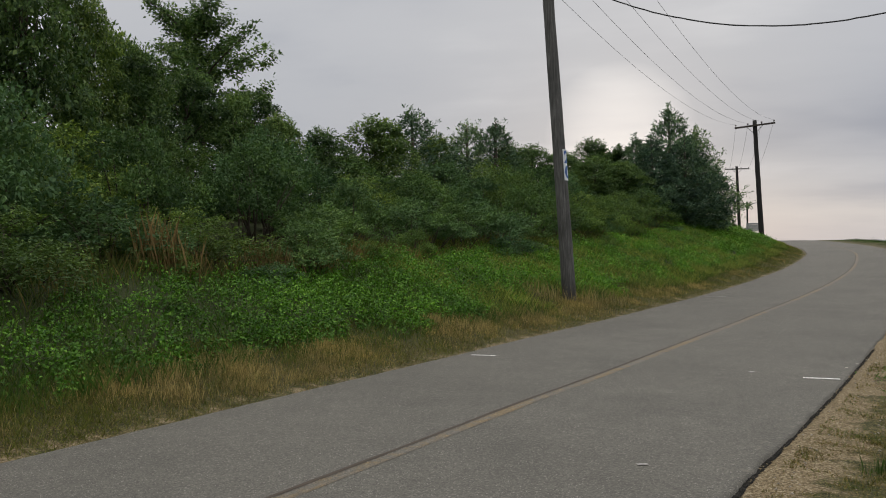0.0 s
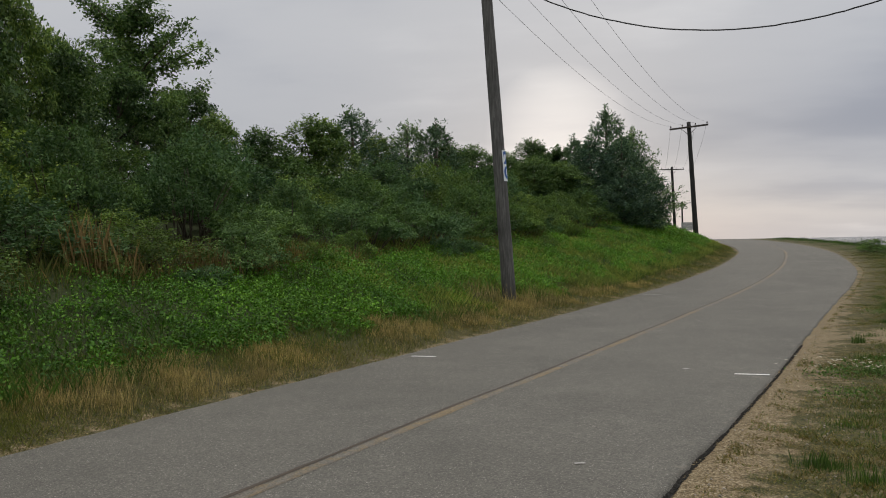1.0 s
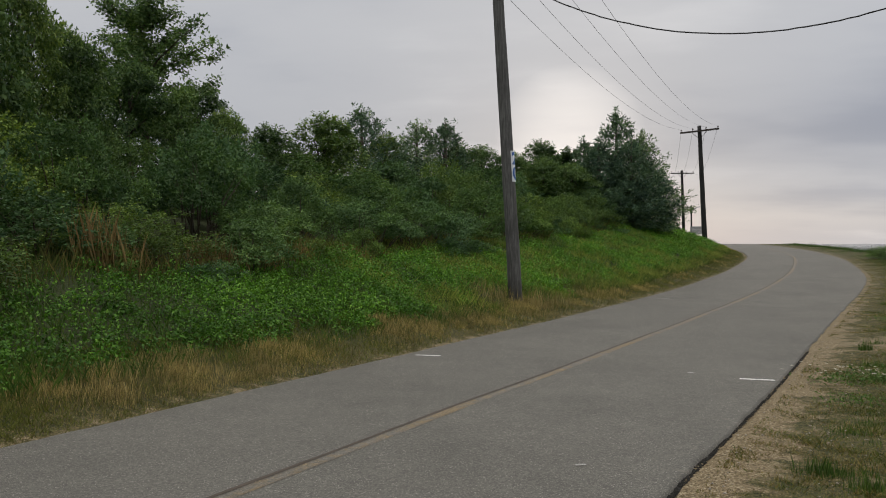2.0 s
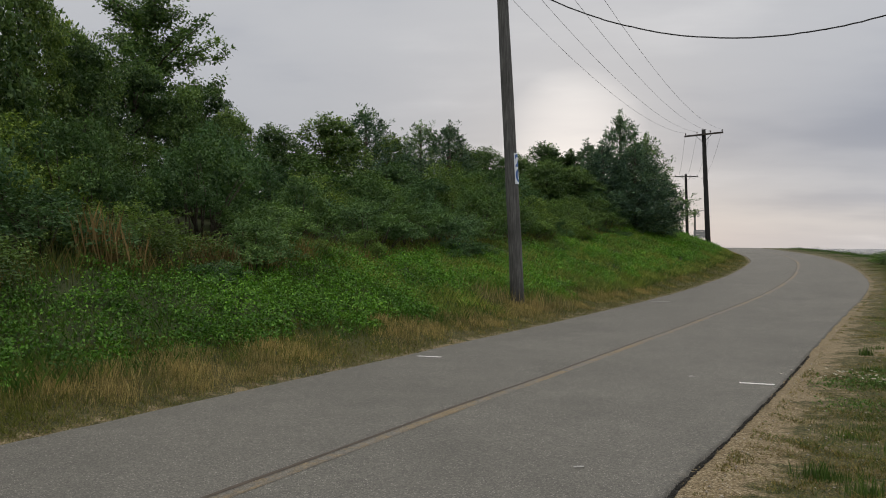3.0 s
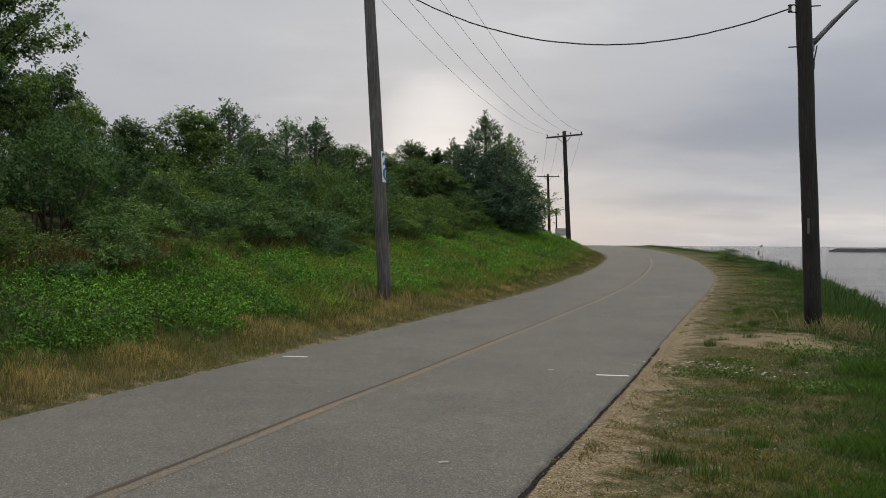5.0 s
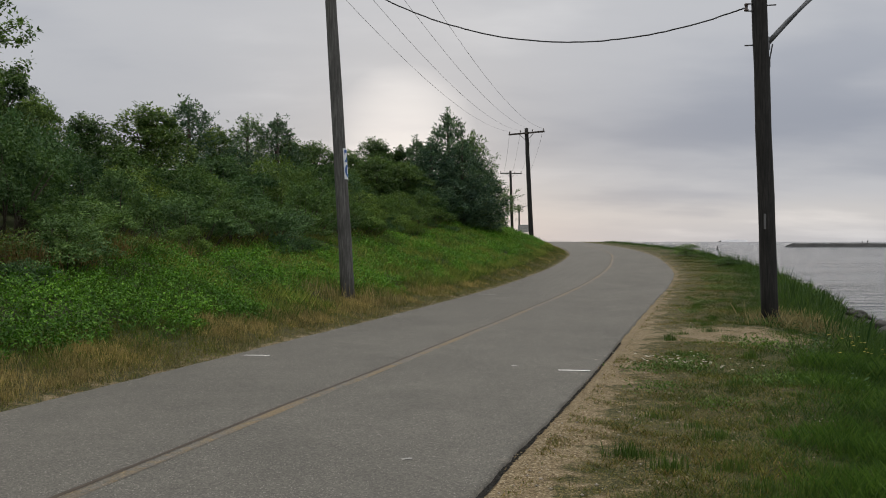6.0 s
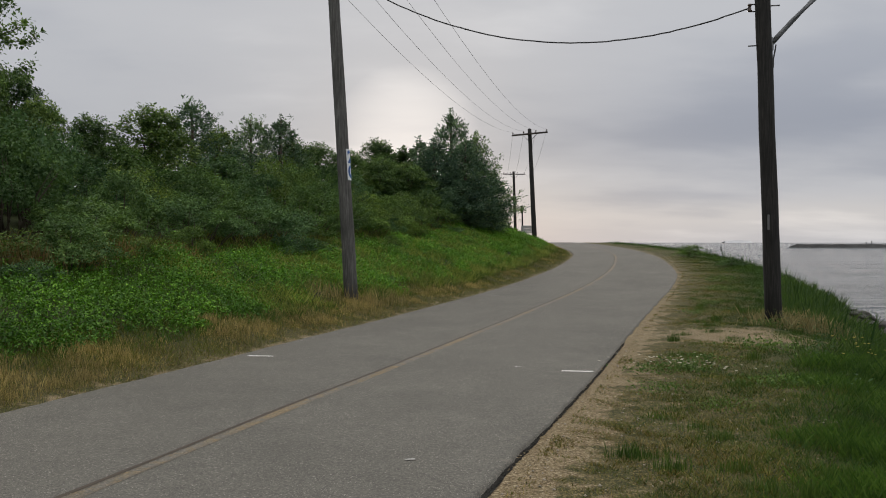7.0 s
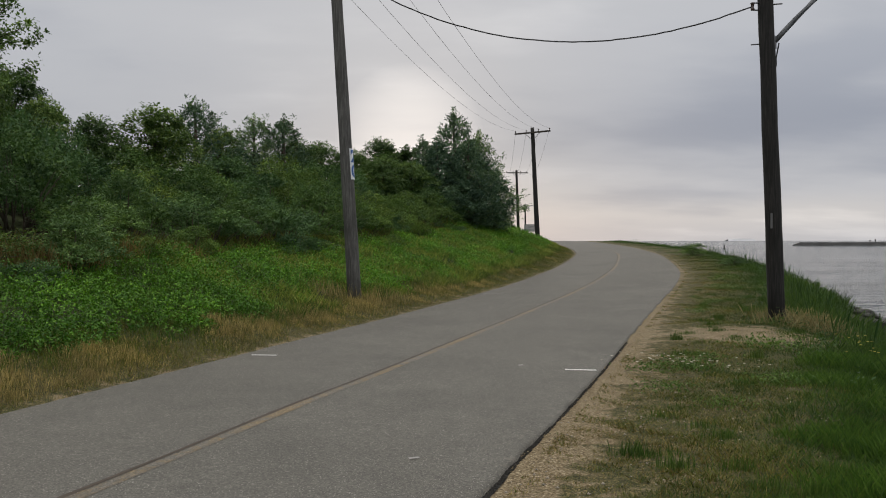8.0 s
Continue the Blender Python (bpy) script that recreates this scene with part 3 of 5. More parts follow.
def number_plate(thing, z0):
    """A narrow white plate that bends round the pole, with two upright numerals."""
    base, axis = Vector(thing.location), NEAR_TOP - Vector(thing.location)
    face = 80.0
    rows = 9

    def at(z, ang, out):
        c = axis * ((z - base.z) / axis.z)
        r = 0.155 + (0.115 - 0.155) * (z - base.z) / axis.z + out
        u = radians(-90 + face + ang)
        return (c.x + r * math.cos(u), c.y + r * math.sin(u), c.z)

    bm = bmesh.new()
    lo_ring, hi_ring = [], []
    for i in range(rows):
        ang = -44 + 88 * i / (rows - 1)
        lo_ring.append([bm.verts.new(at(z0, ang, o)) for o in (0.006, 0.012)])
        hi_ring.append([bm.verts.new(at(z0 + 0.68, ang, o)) for o in (0.006, 0.012)])
    for i in range(rows - 1):
        for k in (0, 1):
            q = (lo_ring[i][k], lo_ring[i + 1][k], hi_ring[i + 1][k], hi_ring[i][k])
            bm.faces.new(q if k else q[::-1])
        bm.faces.new((hi_ring[i][1], hi_ring[i + 1][1], hi_ring[i + 1][0], hi_ring[i][0]))
        bm.faces.new((lo_ring[i][0], lo_ring[i + 1][0], lo_ring[i + 1][1], lo_ring[i][1]))
    for i in (0, rows - 1):
        bm.faces.new((lo_ring[i][0], lo_ring[i][1], hi_ring[i][1], hi_ring[i][0]))
    plate = part("number_plate", bm, M_PLATE, thing, "white metal plate with blue numerals")
    for digit, zc in (("2", z0 + 0.50), ("0", z0 + 0.17)):
        font = bpy.data.curves.new("numeral", "FONT")
        font.body, font.align_x, font.align_y, font.size, font.extrude = digit, "CENTER", "CENTER", 0.37, 0.0
        font.offset = 0.014
        tmp = new("numeral", font)
        bpy.context.view_layer.update()
        me = bpy.data.meshes.new_from_object(tmp.evaluated_get(bpy.context.evaluated_depsgraph_get()))
        bpy.data.objects.remove(tmp)
        bmx = bmesh.new()
        bmx.from_mesh(me)
        bmesh.ops.subdivide_edges(bmx, edges=[e for e in bmx.edges if e.calc_length() > 0.05], cuts=2, use_grid_fill=True)
        for v in bmx.verts:
            v.co = Vector(at(zc + v.co.y, math.degrees(v.co.x / 0.15), 0.0155))
        part("numeral", bmx, M_BLUE, plate, "painted blue numeral")


number_plate(near_pole, 2.86)

# the lit pole on the shoulder
RB, RT = Vector((6.12, 15.3, land_z(6.12, 15.3))), Vector((5.80, 15.3, 8.2))
shore_pole, _ = utility_pole(RB, RT, 0.152, 0.128, None, M_POLE_DARK, "dark creosoted wooden pole with a steel lamp arm")


def on_shore_pole(z):
    return RB.lerp(RT, (z - RB.z) / (RT.z - RB.z)) - RB


lamp_foot = on_shore_pole(5.12) + Vector((0.13, -0.03, 0))
lamp_pts = [lamp_foot + Vector((0.68 * u, -0.15 * u, 0.80 * u - 0.06 * u * u)) for u in (0, 0.25, 0.5, 1.0, 1.6, 2.4)]
part("lamp_arm", tube(lamp_pts, [0.047, 0.047, 0.045, 0.043, 0.04, 0.038], 12), M_STEEL, shore_pole, "grey galvanised steel lamp arm")
part("arm_bracket", box((0.05, 0.09, 0.24), lamp_foot + Vector((-0.005, 0, -0.02)), 0.008), M_STEEL, shore_pole, "steel mounting bracket")
part("lamp_cable", tube([lamp_foot + Vector((0.07, -0.02, -0.03)), lamp_foot + Vector((0.05, -0.02, -0.14)), lamp_foot + Vector((0.02, -0.02, -0.30)), lamp_foot + Vector((0.025, -0.01, -0.45))], 0.013, 6), M_CABLE, shore_pole, "black cable loop")
for z, s, ln in ((5.80, 1, 0.16), (5.08, -1, 0.16)):
    c = on_shore_pole(z)
    part("climbing_step", tube([c + Vector((s * 0.11, -0.02, 0)), c + Vector((s * (0.14 + ln), -0.02, 0.012 * s))], 0.012, 6), M_IRON, shore_pole, "iron climbing step")
hook = on_shore_pole(5.76)
SPOOL = hook + Vector((-0.25, -0.03, 0))
part("spool_insulator", tube([SPOOL + Vector((0, 0, o)) for o in (-0.07, -0.045, -0.04, -0.01, 0.01, 0.04, 0.045, 0.07)], [0.03, 0.045, 0.03, 0.028, 0.028, 0.03, 0.045, 0.03], 10), M_PORCELAIN, shore_pole, "dark spool insulator")
for dz in (-0.065, 0.065):
    part("clevis", tube([hook + Vector((-0.12, -0.02, dz)), SPOOL + Vector((-0.01, 0, dz))], 0.012, 6), M_IRON, shore_pole, "iron clevis strap")
tag = on_shore_pole(1.86) + Vector((-0.085, -0.128, 0))
part("pole_tag", box((0.04, 0.012, 0.28), tag, 0.004), M_TAG, shore_pole, "small weathered grey tag")

for a, b in zip(near_seats, mid_seats):
    catenary(a, b, 1.0, 0.0056, "power_line", "thin weathered overhead power line", "overhead wires", count=40)
for a, b in zip(mid_seats, far_seats):
    catenary(a, b, 1.6, 0.007, "power_line", "thin weathered overhead power line", "overhead wires")
catenary((-2.37, 18.38, 7.5), RB + SPOOL, 1.08, 0.0135, "service_cable", "black twisted service cable sagging over the road", "overhead wires", M_CABLE, 8, 60, 0.012)


def street_lamp(x, y):
    g = land_z(x, y)
    thing = tagged(new("street_lamp"), "slim dark lamp post with a short curved arm", "street lamp")
    thing.location = (x, y, g)
    h = 5.25 - g
    part("post", tube([(0, 0, -0.2), (0, 0, h * 0.5), (-0.02, 0, h)], [0.09, 0.08, 0.065], 10), M_POLE_DARK, thing)
    part("arm", tube([(0.0, 0, h - 0.75), (0.25, 0, h - 0.40), (0.5, 0, h - 0.18), (0.85, 0, h - 0.10)], 0.035, 8), M_STEEL, thing, "curved steel arm")


def notice_board(x, y):
    g = land_z(x, y)
    thing = tagged(new("sign_board"), "weathered grey slatted sign board on two posts", "sign")
    thing.location = (x, y, g)
    top = 2.92 - g
    for px in (-0.42, 0.44):
        part("post", box((0.09, 0.09, top + 0.2), (px, 0.05, (top - 0.2) / 2 - 0.05), 0.008), M_BOARD, thing)
    for i in range(5):
        part("slat", box((1.12, 0.035, 0.118), (0, -0.02, top - 0.07 - i * 0.128), 0.006), M_BOARD, thing)


street_lamp(8.45, 86)
notice_board(7.52, 72)


# ---- shore, jetty and far water ----
def boulder(seed, name="boulder"):
    bm = bmesh.new()
    bmesh.ops.create_icosphere(bm, subdivisions=3, radius=1.0)
    off = Vector((seed * 7.1, seed * 3.3, seed))
    for v in bm.verts:
        d = v.co.normalized()
        q = Vector((round(d.x * 2.2) / 2.2, round(d.y * 2.2) / 2.2, round(d.z * 2.2) / 2.2))
        v.co = d * (0.75 + 0.3 * noise.noise(d * 1.1 + off) + 0.05 * noise.noise(d * 4 + off)) * 0.6 + q * 0.35
    bmesh.ops.smooth_vert(bm, verts=bm.verts, factor=0.5, use_axis_x=True, use_axis_y=True, use_axis_z=True)
    return part(name, bm, M_ROCK)


rng = random.Random(5)
stones = []
for i in range(60):
    y = 13 + i * 0.62
    j = int(np.argmin(np.abs(ROAD[:, 1] - y)))
    e = rng.uniform(5.2, 8.2)
    p = ROAD[j] - LEFT[j] * (float(road_half(y)) + e)
    s = rng.uniform(0.3, 0.62)
    z = land_z(p[0], p[1])
    m = pose(p[0], p[1], z + 0.12 * s, rng.uniform(-15, 15), rng.uniform(-15, 15), rng.uniform(0, 360)) @ Matrix.Diagonal((s * 1.3, s, s * 0.8, 1))
    if len(stones) < 4:
        ob = boulder(len(stones) + 1)
        ob.matrix_world = m
        stones.append(ob)
        tagged(ob, "dark grey granite boulder on the canal bank", "boulder", "riprap boulders")
    else:
        copy_thing(stones[i % 4], m)
        bpy.context.view_layer.update()

for x, y, size, turn in ((10.35, 19.0, 0.62, 20), (10.95, 20.3, 0.5, 110), (11.5, 21.6, 0.6, 200), (12.0, 22.9, 0.5, 300), (12.3, 24.2, 0.42, 70), (11.2, 19.2, 0.6, 150)):
    copy_thing(stones[int(turn) % 4], pose(x, y, land_z(x, y) + 0.3 * size, 8, -6, turn) @ Matrix.Diagonal((size * 1.4, size, size * 0.75, 1)))
    bpy.context.view_layer.update()


def build_jetty():
    bm = bmesh.new()
    n = 90
    rings = []
    for i in range(n + 1):
        u = i / n
        x, y = 248 + 420 * u, 592 - 70 * u
        k = lambda a: 0.5 * noise.noise((i * 0.8, a, 3.0))
        end = 0.35 if i == 0 else 1.0
        rings.append([bm.verts.new((x + dx * end, y + dy * end, -2.7 + (h + k(dy)) * end)) for dx, dy, h in ((0, -6, 0), (0, -2.5, 2.2), (0, 0, 2.7), (0, 2.5, 2.2), (0, 6, 0))])
    for a, b in zip(rings, rings[1:]):
        for j in range(4):
            bm.faces.new((a[j], b[j], b[j + 1], a[j + 1]))
    bm.faces.new(rings[0])
    ob = part("jetty", bm, M_JETTY)
    tagged(ob, "long low dark stone jetty across the canal", "jetty")
    for x, y, h in ((298, 583.6, 1.6), (301.6, 583.1, 2.2)):
        mk = part("marker_post", tube([(0, 0, 0), (0, 0, h * 0.7), (0, 0, h * 0.72), (0, 0, h)], [0.28, 0.25, 0.5, 0.45], 8), M_IRON)
        mk.location = (x, y, -0.3)
        tagged(mk, "small dark marker post on the stone jetty", "marker post", "jetty markers")


build_jetty()
buoy = tagged(new("channel_buoy"), "dark channel buoy floating on grey water", "buoy")
buoy.location = (134.5, 400, -2.5)
buoy.scale = (0.7, 0.7, 0.75)
part("float", tube([(0, 0, -0.4), (0, 0, 0.0), (0, 0, 0.5), (0, 0, 0.7)], [0.7, 0.9, 0.85, 0.5], 14), M_IRON, buoy)
part("tower", tube([(0, 0, 0.7), (0, 0, 1.6), (0, 0, 1.65), (0, 0, 2.4)], [0.4, 0.25, 0.45, 0.35], 10), M_IRON, buoy)


def far_shore():
    bm = bmesh.new()
    n = 24
    lo = [bm.verts.new((1365 + 130 * i / n, 4000, -3)) for i in range(n + 1)]
    hi = [bm.verts.new((1365 + 130 * i / n, 4010, 3.5 + 5.5 * math.sin(math.pi * min(max(i / n, 0.02), 0.98)) ** 0.5 + 1.5 * noise.noise((i * 0.6, 2, 1)))) for i in range(n + 1)]
    back = [bm.verts.new((1365 + 130 * i / n, 4060, -3)) for i in range(n + 1)]
    for i in range(n):
        bm.faces.new((lo[i], lo[i + 1], hi[i + 1], hi[i]))
        bm.faces.new((hi[i], hi[i + 1], back[i + 1], back[i]))
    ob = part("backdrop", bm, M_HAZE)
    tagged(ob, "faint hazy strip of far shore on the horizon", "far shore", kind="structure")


far_shore()


# ---- leaves, bushes and trees ----
def unit(v):
    return v / np.maximum(np.linalg.norm(v, axis=-1, keepdims=True), 1e-6)


def leaf_quads(C, D, N, length, width):
    """One folded, pointed leaf of four corners at each C, along D, facing N."""
    D = unit(D)
    S = unit(np.cross(D, N))
    U = np.cross(S, D)
    length, width = np.asarray(length)[:, None], np.asarray(width)[:, None]
    mid = C + D * length * 0.45
    V = np.stack([C, mid + S * width * 0.5 + U * width * 0.18, C + D * length - U * length * 0.12, mid - S * width * 0.5 + U * width * 0.18], 1).reshape(-1, 3)
    F = np.arange(len(C) * 4).reshape(-1, 4)
    return V, F


def gather(pieces):
    V, F, k = [], [], 0
    for v, f in pieces:
        V.append(v), F.append(f + k)
        k += len(v)
    return np.concatenate(V), np.concatenate(F)


def tones(pieces, seed):
    """One tone for each piece, spread over its corners."""
    q = np.random.default_rng(seed)
    return np.concatenate([np.full(len(v), u) for (v, f), u in zip(pieces, np.clip(q.normal(size=len(pieces)) * 0.45, -1, 1))])


def spray(r, at, out, count, leaf, size, droop=0.25, slim=0.5):
    """One leafy twig end: leaves fanned round it, facing outwards and up."""
    along = r.random(count)[:, None]
    pos = at + out * (along - 0.45) * size * 1.1 + r.normal(size=(count, 3)) * size * 0.34
    way = unit(out * 0.7 + r.normal(size=(count, 3)) * 0.75 - np.array([0, 0, droop]))
    nrm = unit(out * 0.75 + np.array([0, 0, 0.55]) + r.normal(size=(count, 3)) * 0.42)
    ln = leaf * r.uniform(0.6, 1.25, count)
    return leaf_quads(pos, way, nrm, ln, ln * slim * r.uniform(0.8, 1.2, count))


def lobe_sprays(r, centre, radius, count, per, leaf, low=-0.35, flat=0.85, swell=0.2):
    """Twig ends over one rounded lobe of a crown; some stand out of it, some lie deep in it."""
    out = []
    k = 0
    while k < count:
        d = unit(r.normal(size=3))
        if d[2] < low:
            continue
        k += 1
        wave = noise.noise(Vector((d[0] * 2.1 + centre[0] * 3, d[1] * 2.1 + centre[1] * 3, d[2] * 2.1 + centre[2] * 3)))
        deep = 0.62 if r.random() < 0.16 else 1.0
        reach = radius * deep * (1 + swell * wave + r.normal() * 0.06)
        p = centre + d * reach * np.array([1, 1, flat])
        out.append(spray(r, p, unit(d + np.array([0, 0, 0.15])), per, leaf, radius * r.uniform(0.2, 0.34)))
    return out


def spray_tones(groups, seed):
    """A tone for each lobe with a smaller one for each twig, spread over the corners."""
    q = np.random.default_rng(seed)
    out = []
    for pieces in groups:
        base = q.normal() * 0.3
        out += [np.full(len(v), np.clip(base + q.normal() * 0.3, -1, 1)) for v, f in pieces]
    return np.concatenate(out)


def bush_meshes(seed, lobes, sprays, per, leaf, spread=1.25, height=2.0, skirt=0.1, shoots=10):
    """Leaf mesh and stem mesh of a bush of rounded lobes, about 2 spread wide and height high."""
    r = np.random.default_rng(seed)
    groups, bm = [], bmesh.new()
    for i in range(lobes):
        th = i * 2.4 + r.normal() * 0.3
        q = spread * math.sqrt((i + 0.35) / lobes) * 0.82
        rad = spread * r.uniform(0.27, 0.46)
        top = height * (1.04 - 0.75 * (q / spread) ** 1.4) * r.uniform(0.72, 1.08)
        c = np.array([math.cos(th) * q, math.sin(th) * q, max(top - rad * 0.85, height * skirt)])
        groups.append(lobe_sprays(r, c, rad, sprays, per, leaf, -0.12, 0.95, 0.3))
        foot = np.array([c[0] * 0.4, c[1] * 0.4, -0.1])
        for w in range(2):
            end = c + r.normal(size=3) * rad * 0.4
            tube([foot + r.normal(size=3) * 0.05, foot * 0.45 + end * 0.55 + np.array([*r.normal(size=2) * 0.08, 0.05 * height]), end], [0.02, 0.014, 0.004], 5, bm)
    arching = []
    for i in range(shoots):
        g = groups[r.integers(len(groups))]
        p = g[r.integers(len(g))][0][0].astype(float)
        out = unit(np.array([p[0], p[1], 0.0]) + r.normal(size=3) * np.array([0.5, 0.5, 0]))
        reach, n = spread * r.uniform(0.25, 0.5), 30
        t = r.random(n)[:, None]
        pos = p + out * t * reach + np.array([0, 0, 1.0]) * (t * 1.2 - t * t * r.uniform(0.6, 1.3)) * reach + r.normal(size=(n, 3)) * 0.025
        arching.append(leaf_quads(pos, r.normal(size=(n, 3)) + out * 0.6, unit(r.normal(size=(n, 3)) * 0.6 + np.array([0, 0, 1.0])), leaf * r.uniform(0.5, 1.0, n), leaf * 0.42 * np.ones(n)))
    groups.append(arching)
    V, F = gather([p for g in groups for p in g])
    return V, F, bm, spray_tones(groups, seed)


def lobed_tree(seed, height, spread, clear, lobes, sprays, per, leaf):
    """A broadleaved tree: forked trunk, a limb to each rounded lobe of the crown."""
    r = np.random.default_rng(seed)
    bm, groups = bmesh.new(), []
    trunk = [np.array([*r.normal(size=2) * 0.012 * height * (u > 0.1), height * 0.8 * u]) for u in np.linspace(0, 1, 7)]
    trunk[0] = trunk[0] - np.array([0, 0, 0.3])
    tube(trunk, [0.024 * height * (1 - 0.8 * u) for u in np.linspace(0, 1, 7)], 8, bm)
    for i in range(lobes):
        u = clear + (1 - clear) * (i + 0.5) / lobes
        wide = spread * math.sin(math.pi * min(0.97, 0.2 + 0.75 * (u - clear) / (1 - clear))) ** 0.7
        th = i * 2.4 + r.normal() * 0.35
        rad = spread * r.uniform(0.36, 0.52) * (1 - 0.25 * u)
        q = max(0.0, wide - rad) * r.uniform(0.65, 1.1)
        c = np.array([math.cos(th) * q, math.sin(th) * q, height * u - rad * 0.6])
        groups.append(lobe_sprays(r, c, rad, sprays, per, leaf, -0.35, 0.8, 0.34))
        a = trunk[max(1, min(6, int((c[2] / height) * 6)))]
        tube([a, a * 0.5 + c * 0.5 - np.array([0, 0, 0.1 * rad]), c], [0.009 * height, 0.006 * height, 0.002 * height], 5, bm)
    V, F = gather([p for g in groups for p in g])
    return V, F, bm, spray_tones(groups, seed)


def open_tree(seed, height, spread, clear, limbs, per, leaf):
    """A loose-crowned tree: slender limbs that reach out on all sides, leafy along their outer parts."""
    r = np.random.default_rng(seed)
    bm, groups = bmesh.new(), []
    trunk = [np.array([*r.normal(size=2) * 0.014 * height * (u > 0.1), height * 0.92 * u]) for u in np.linspace(0, 1, 9)]
    trunk[0] = trunk[0] - np.array([0, 0, 0.3])
    tube(trunk, [0.02 * height * (1 - 0.85 * u) for u in np.linspace(0, 1, 9)], 8, bm)
    for i in range(limbs):
        u = clear + (0.98 - clear) * (i + r.random()) / limbs
        a = trunk[int(u * 8)]
        th = i * 2.4 + r.normal() * 0.4
        ln = spread * (1.08 - 0.75 * max(0.0, (u - clear) / (1 - clear)) ** 1.3) * r.uniform(0.55, 1.12)
        way = np.array([math.cos(th), math.sin(th), r.uniform(0.05, 0.45) + 0.6 * u ** 3])
        kink = r.normal(size=3) * 0.08 * ln
        pts = [a, a + way * ln * 0.4 + kink, a + way * ln * 0.75 + kink * 0.6, a + way * ln]
        tube(pts, [0.0055 * height, 0.004 * height, 0.0025 * height, 0.001 * height], 5, bm)
        pieces = []
        for v in np.linspace(0.12, 1.05, 15):
            c = a + way * ln * v + kink * (1 - abs(v - 0.5)) * 0.8
            for w in range(3 if v < 0.75 else 2):
                o = unit(r.normal(size=3) + way * 0.5 + np.array([0, 0, 0.35]))
                p = c + o * spread * r.uniform(0.02, 0.14) * (1.25 - 0.6 * v)
                pieces.append(spray(r, p, o, per, leaf, spread * r.uniform(0.07, 0.12), 0.15))
        groups.append(pieces)
    V, F = gather([p for g in groups for p in g])
    return V, F, bm, spray_tones(groups, seed)


def cedar_tree(seed, height, spread, plumes, per, leaf, ragged_top=1.0, layered=0.0):
    """A red cedar: pointed plumes over an uneven cone, foliage down to the ground."""
    r = np.random.default_rng(seed)
    bm, pieces = bmesh.new(), []
    tube([(0, 0, -0.3), (0.03, 0, height * 0.5), (0.0, 0.02, height * 0.97)], [0.022 * height, 0.014 * height, 0.003 * height], 8, bm)
    for i in range(plumes):
        u = 1 - math.sqrt(r.random())
        u = u if r.random() < 0.8 else r.random()
        th = r.uniform(0, 2 * math.pi)
        wave = noise.noise(Vector((math.cos(th) * 1.3 + seed, math.sin(th) * 1.3, u * 4.5)))
        tier = layered * 0.16 * math.sin(u * 44 + 2 * math.sin(th * 2 + seed))
        R = spread * (min(1.0, 0.58 + 2.0 * u) * (1 - u) ** 0.8 * (1 + 0.42 * wave + tier)) + 0.04 * spread
        R *= 0.6 if r.random() < 0.18 else r.uniform(0.88, 1.08)
        z = height * (0.02 + 0.9 * u)
        p = np.array([math.cos(th) * R, math.sin(th) * R, z])
        rise = (0.9 if not layered else 0.2) + 1.5 * u
        axis = unit(np.array([math.cos(th), math.sin(th), rise]) + r.normal(size=3) * 0.25)
        ln = spread * r.uniform(0.16, 0.3) * (1 + 0.5 * ragged_top * (r.random() < 0.12))
        s = r.random(per)[:, None]
        pos = p + axis * (s - 0.3) * ln + r.normal(size=(per, 3)) * ln * 0.24 * (1.05 - s)
        way = unit(axis + r.normal(size=(per, 3)) * 0.55)
        nrm = unit(np.array([math.cos(th), math.sin(th), 0.5]) + r.normal(size=(per, 3)) * 0.5)
        l2 = leaf * r.uniform(0.6, 1.3, per)
        pieces.append(leaf_quads(pos, way, nrm, l2, l2 * 0.3))
        if i % 9 == 0:
            tube([np.array([0, 0, max(0.0, z - R * 0.5)]), p], [0.016, 0.006], 4, bm)
    for k in range(5):
        # the leader and the shoots beside it
        base = np.array([*r.normal(size=2) * 0.09 * spread * (k > 0), height * (0.86 - 0.03 * k)])
        n = 70
        s = r.random(n)[:, None]
        pos = base + np.array([0, 0, 1.0]) * s * height * (0.15 if k == 0 else 0.09) + r.normal(size=(n, 3)) * 0.1 * spread * (1.08 - s) * np.array([1, 1, 0.3])
        pieces.append(leaf_quads(pos, unit(r.normal(size=(n, 3)) * 0.5 + np.array([0, 0, 1.0])), unit(r.normal(size=(n, 3))), leaf * r.uniform(0.6, 1.2, n), leaf * 0.3 * np.ones(n)))
    V, F = gather(pieces)
    return V, F, bm, tones(pieces, seed)


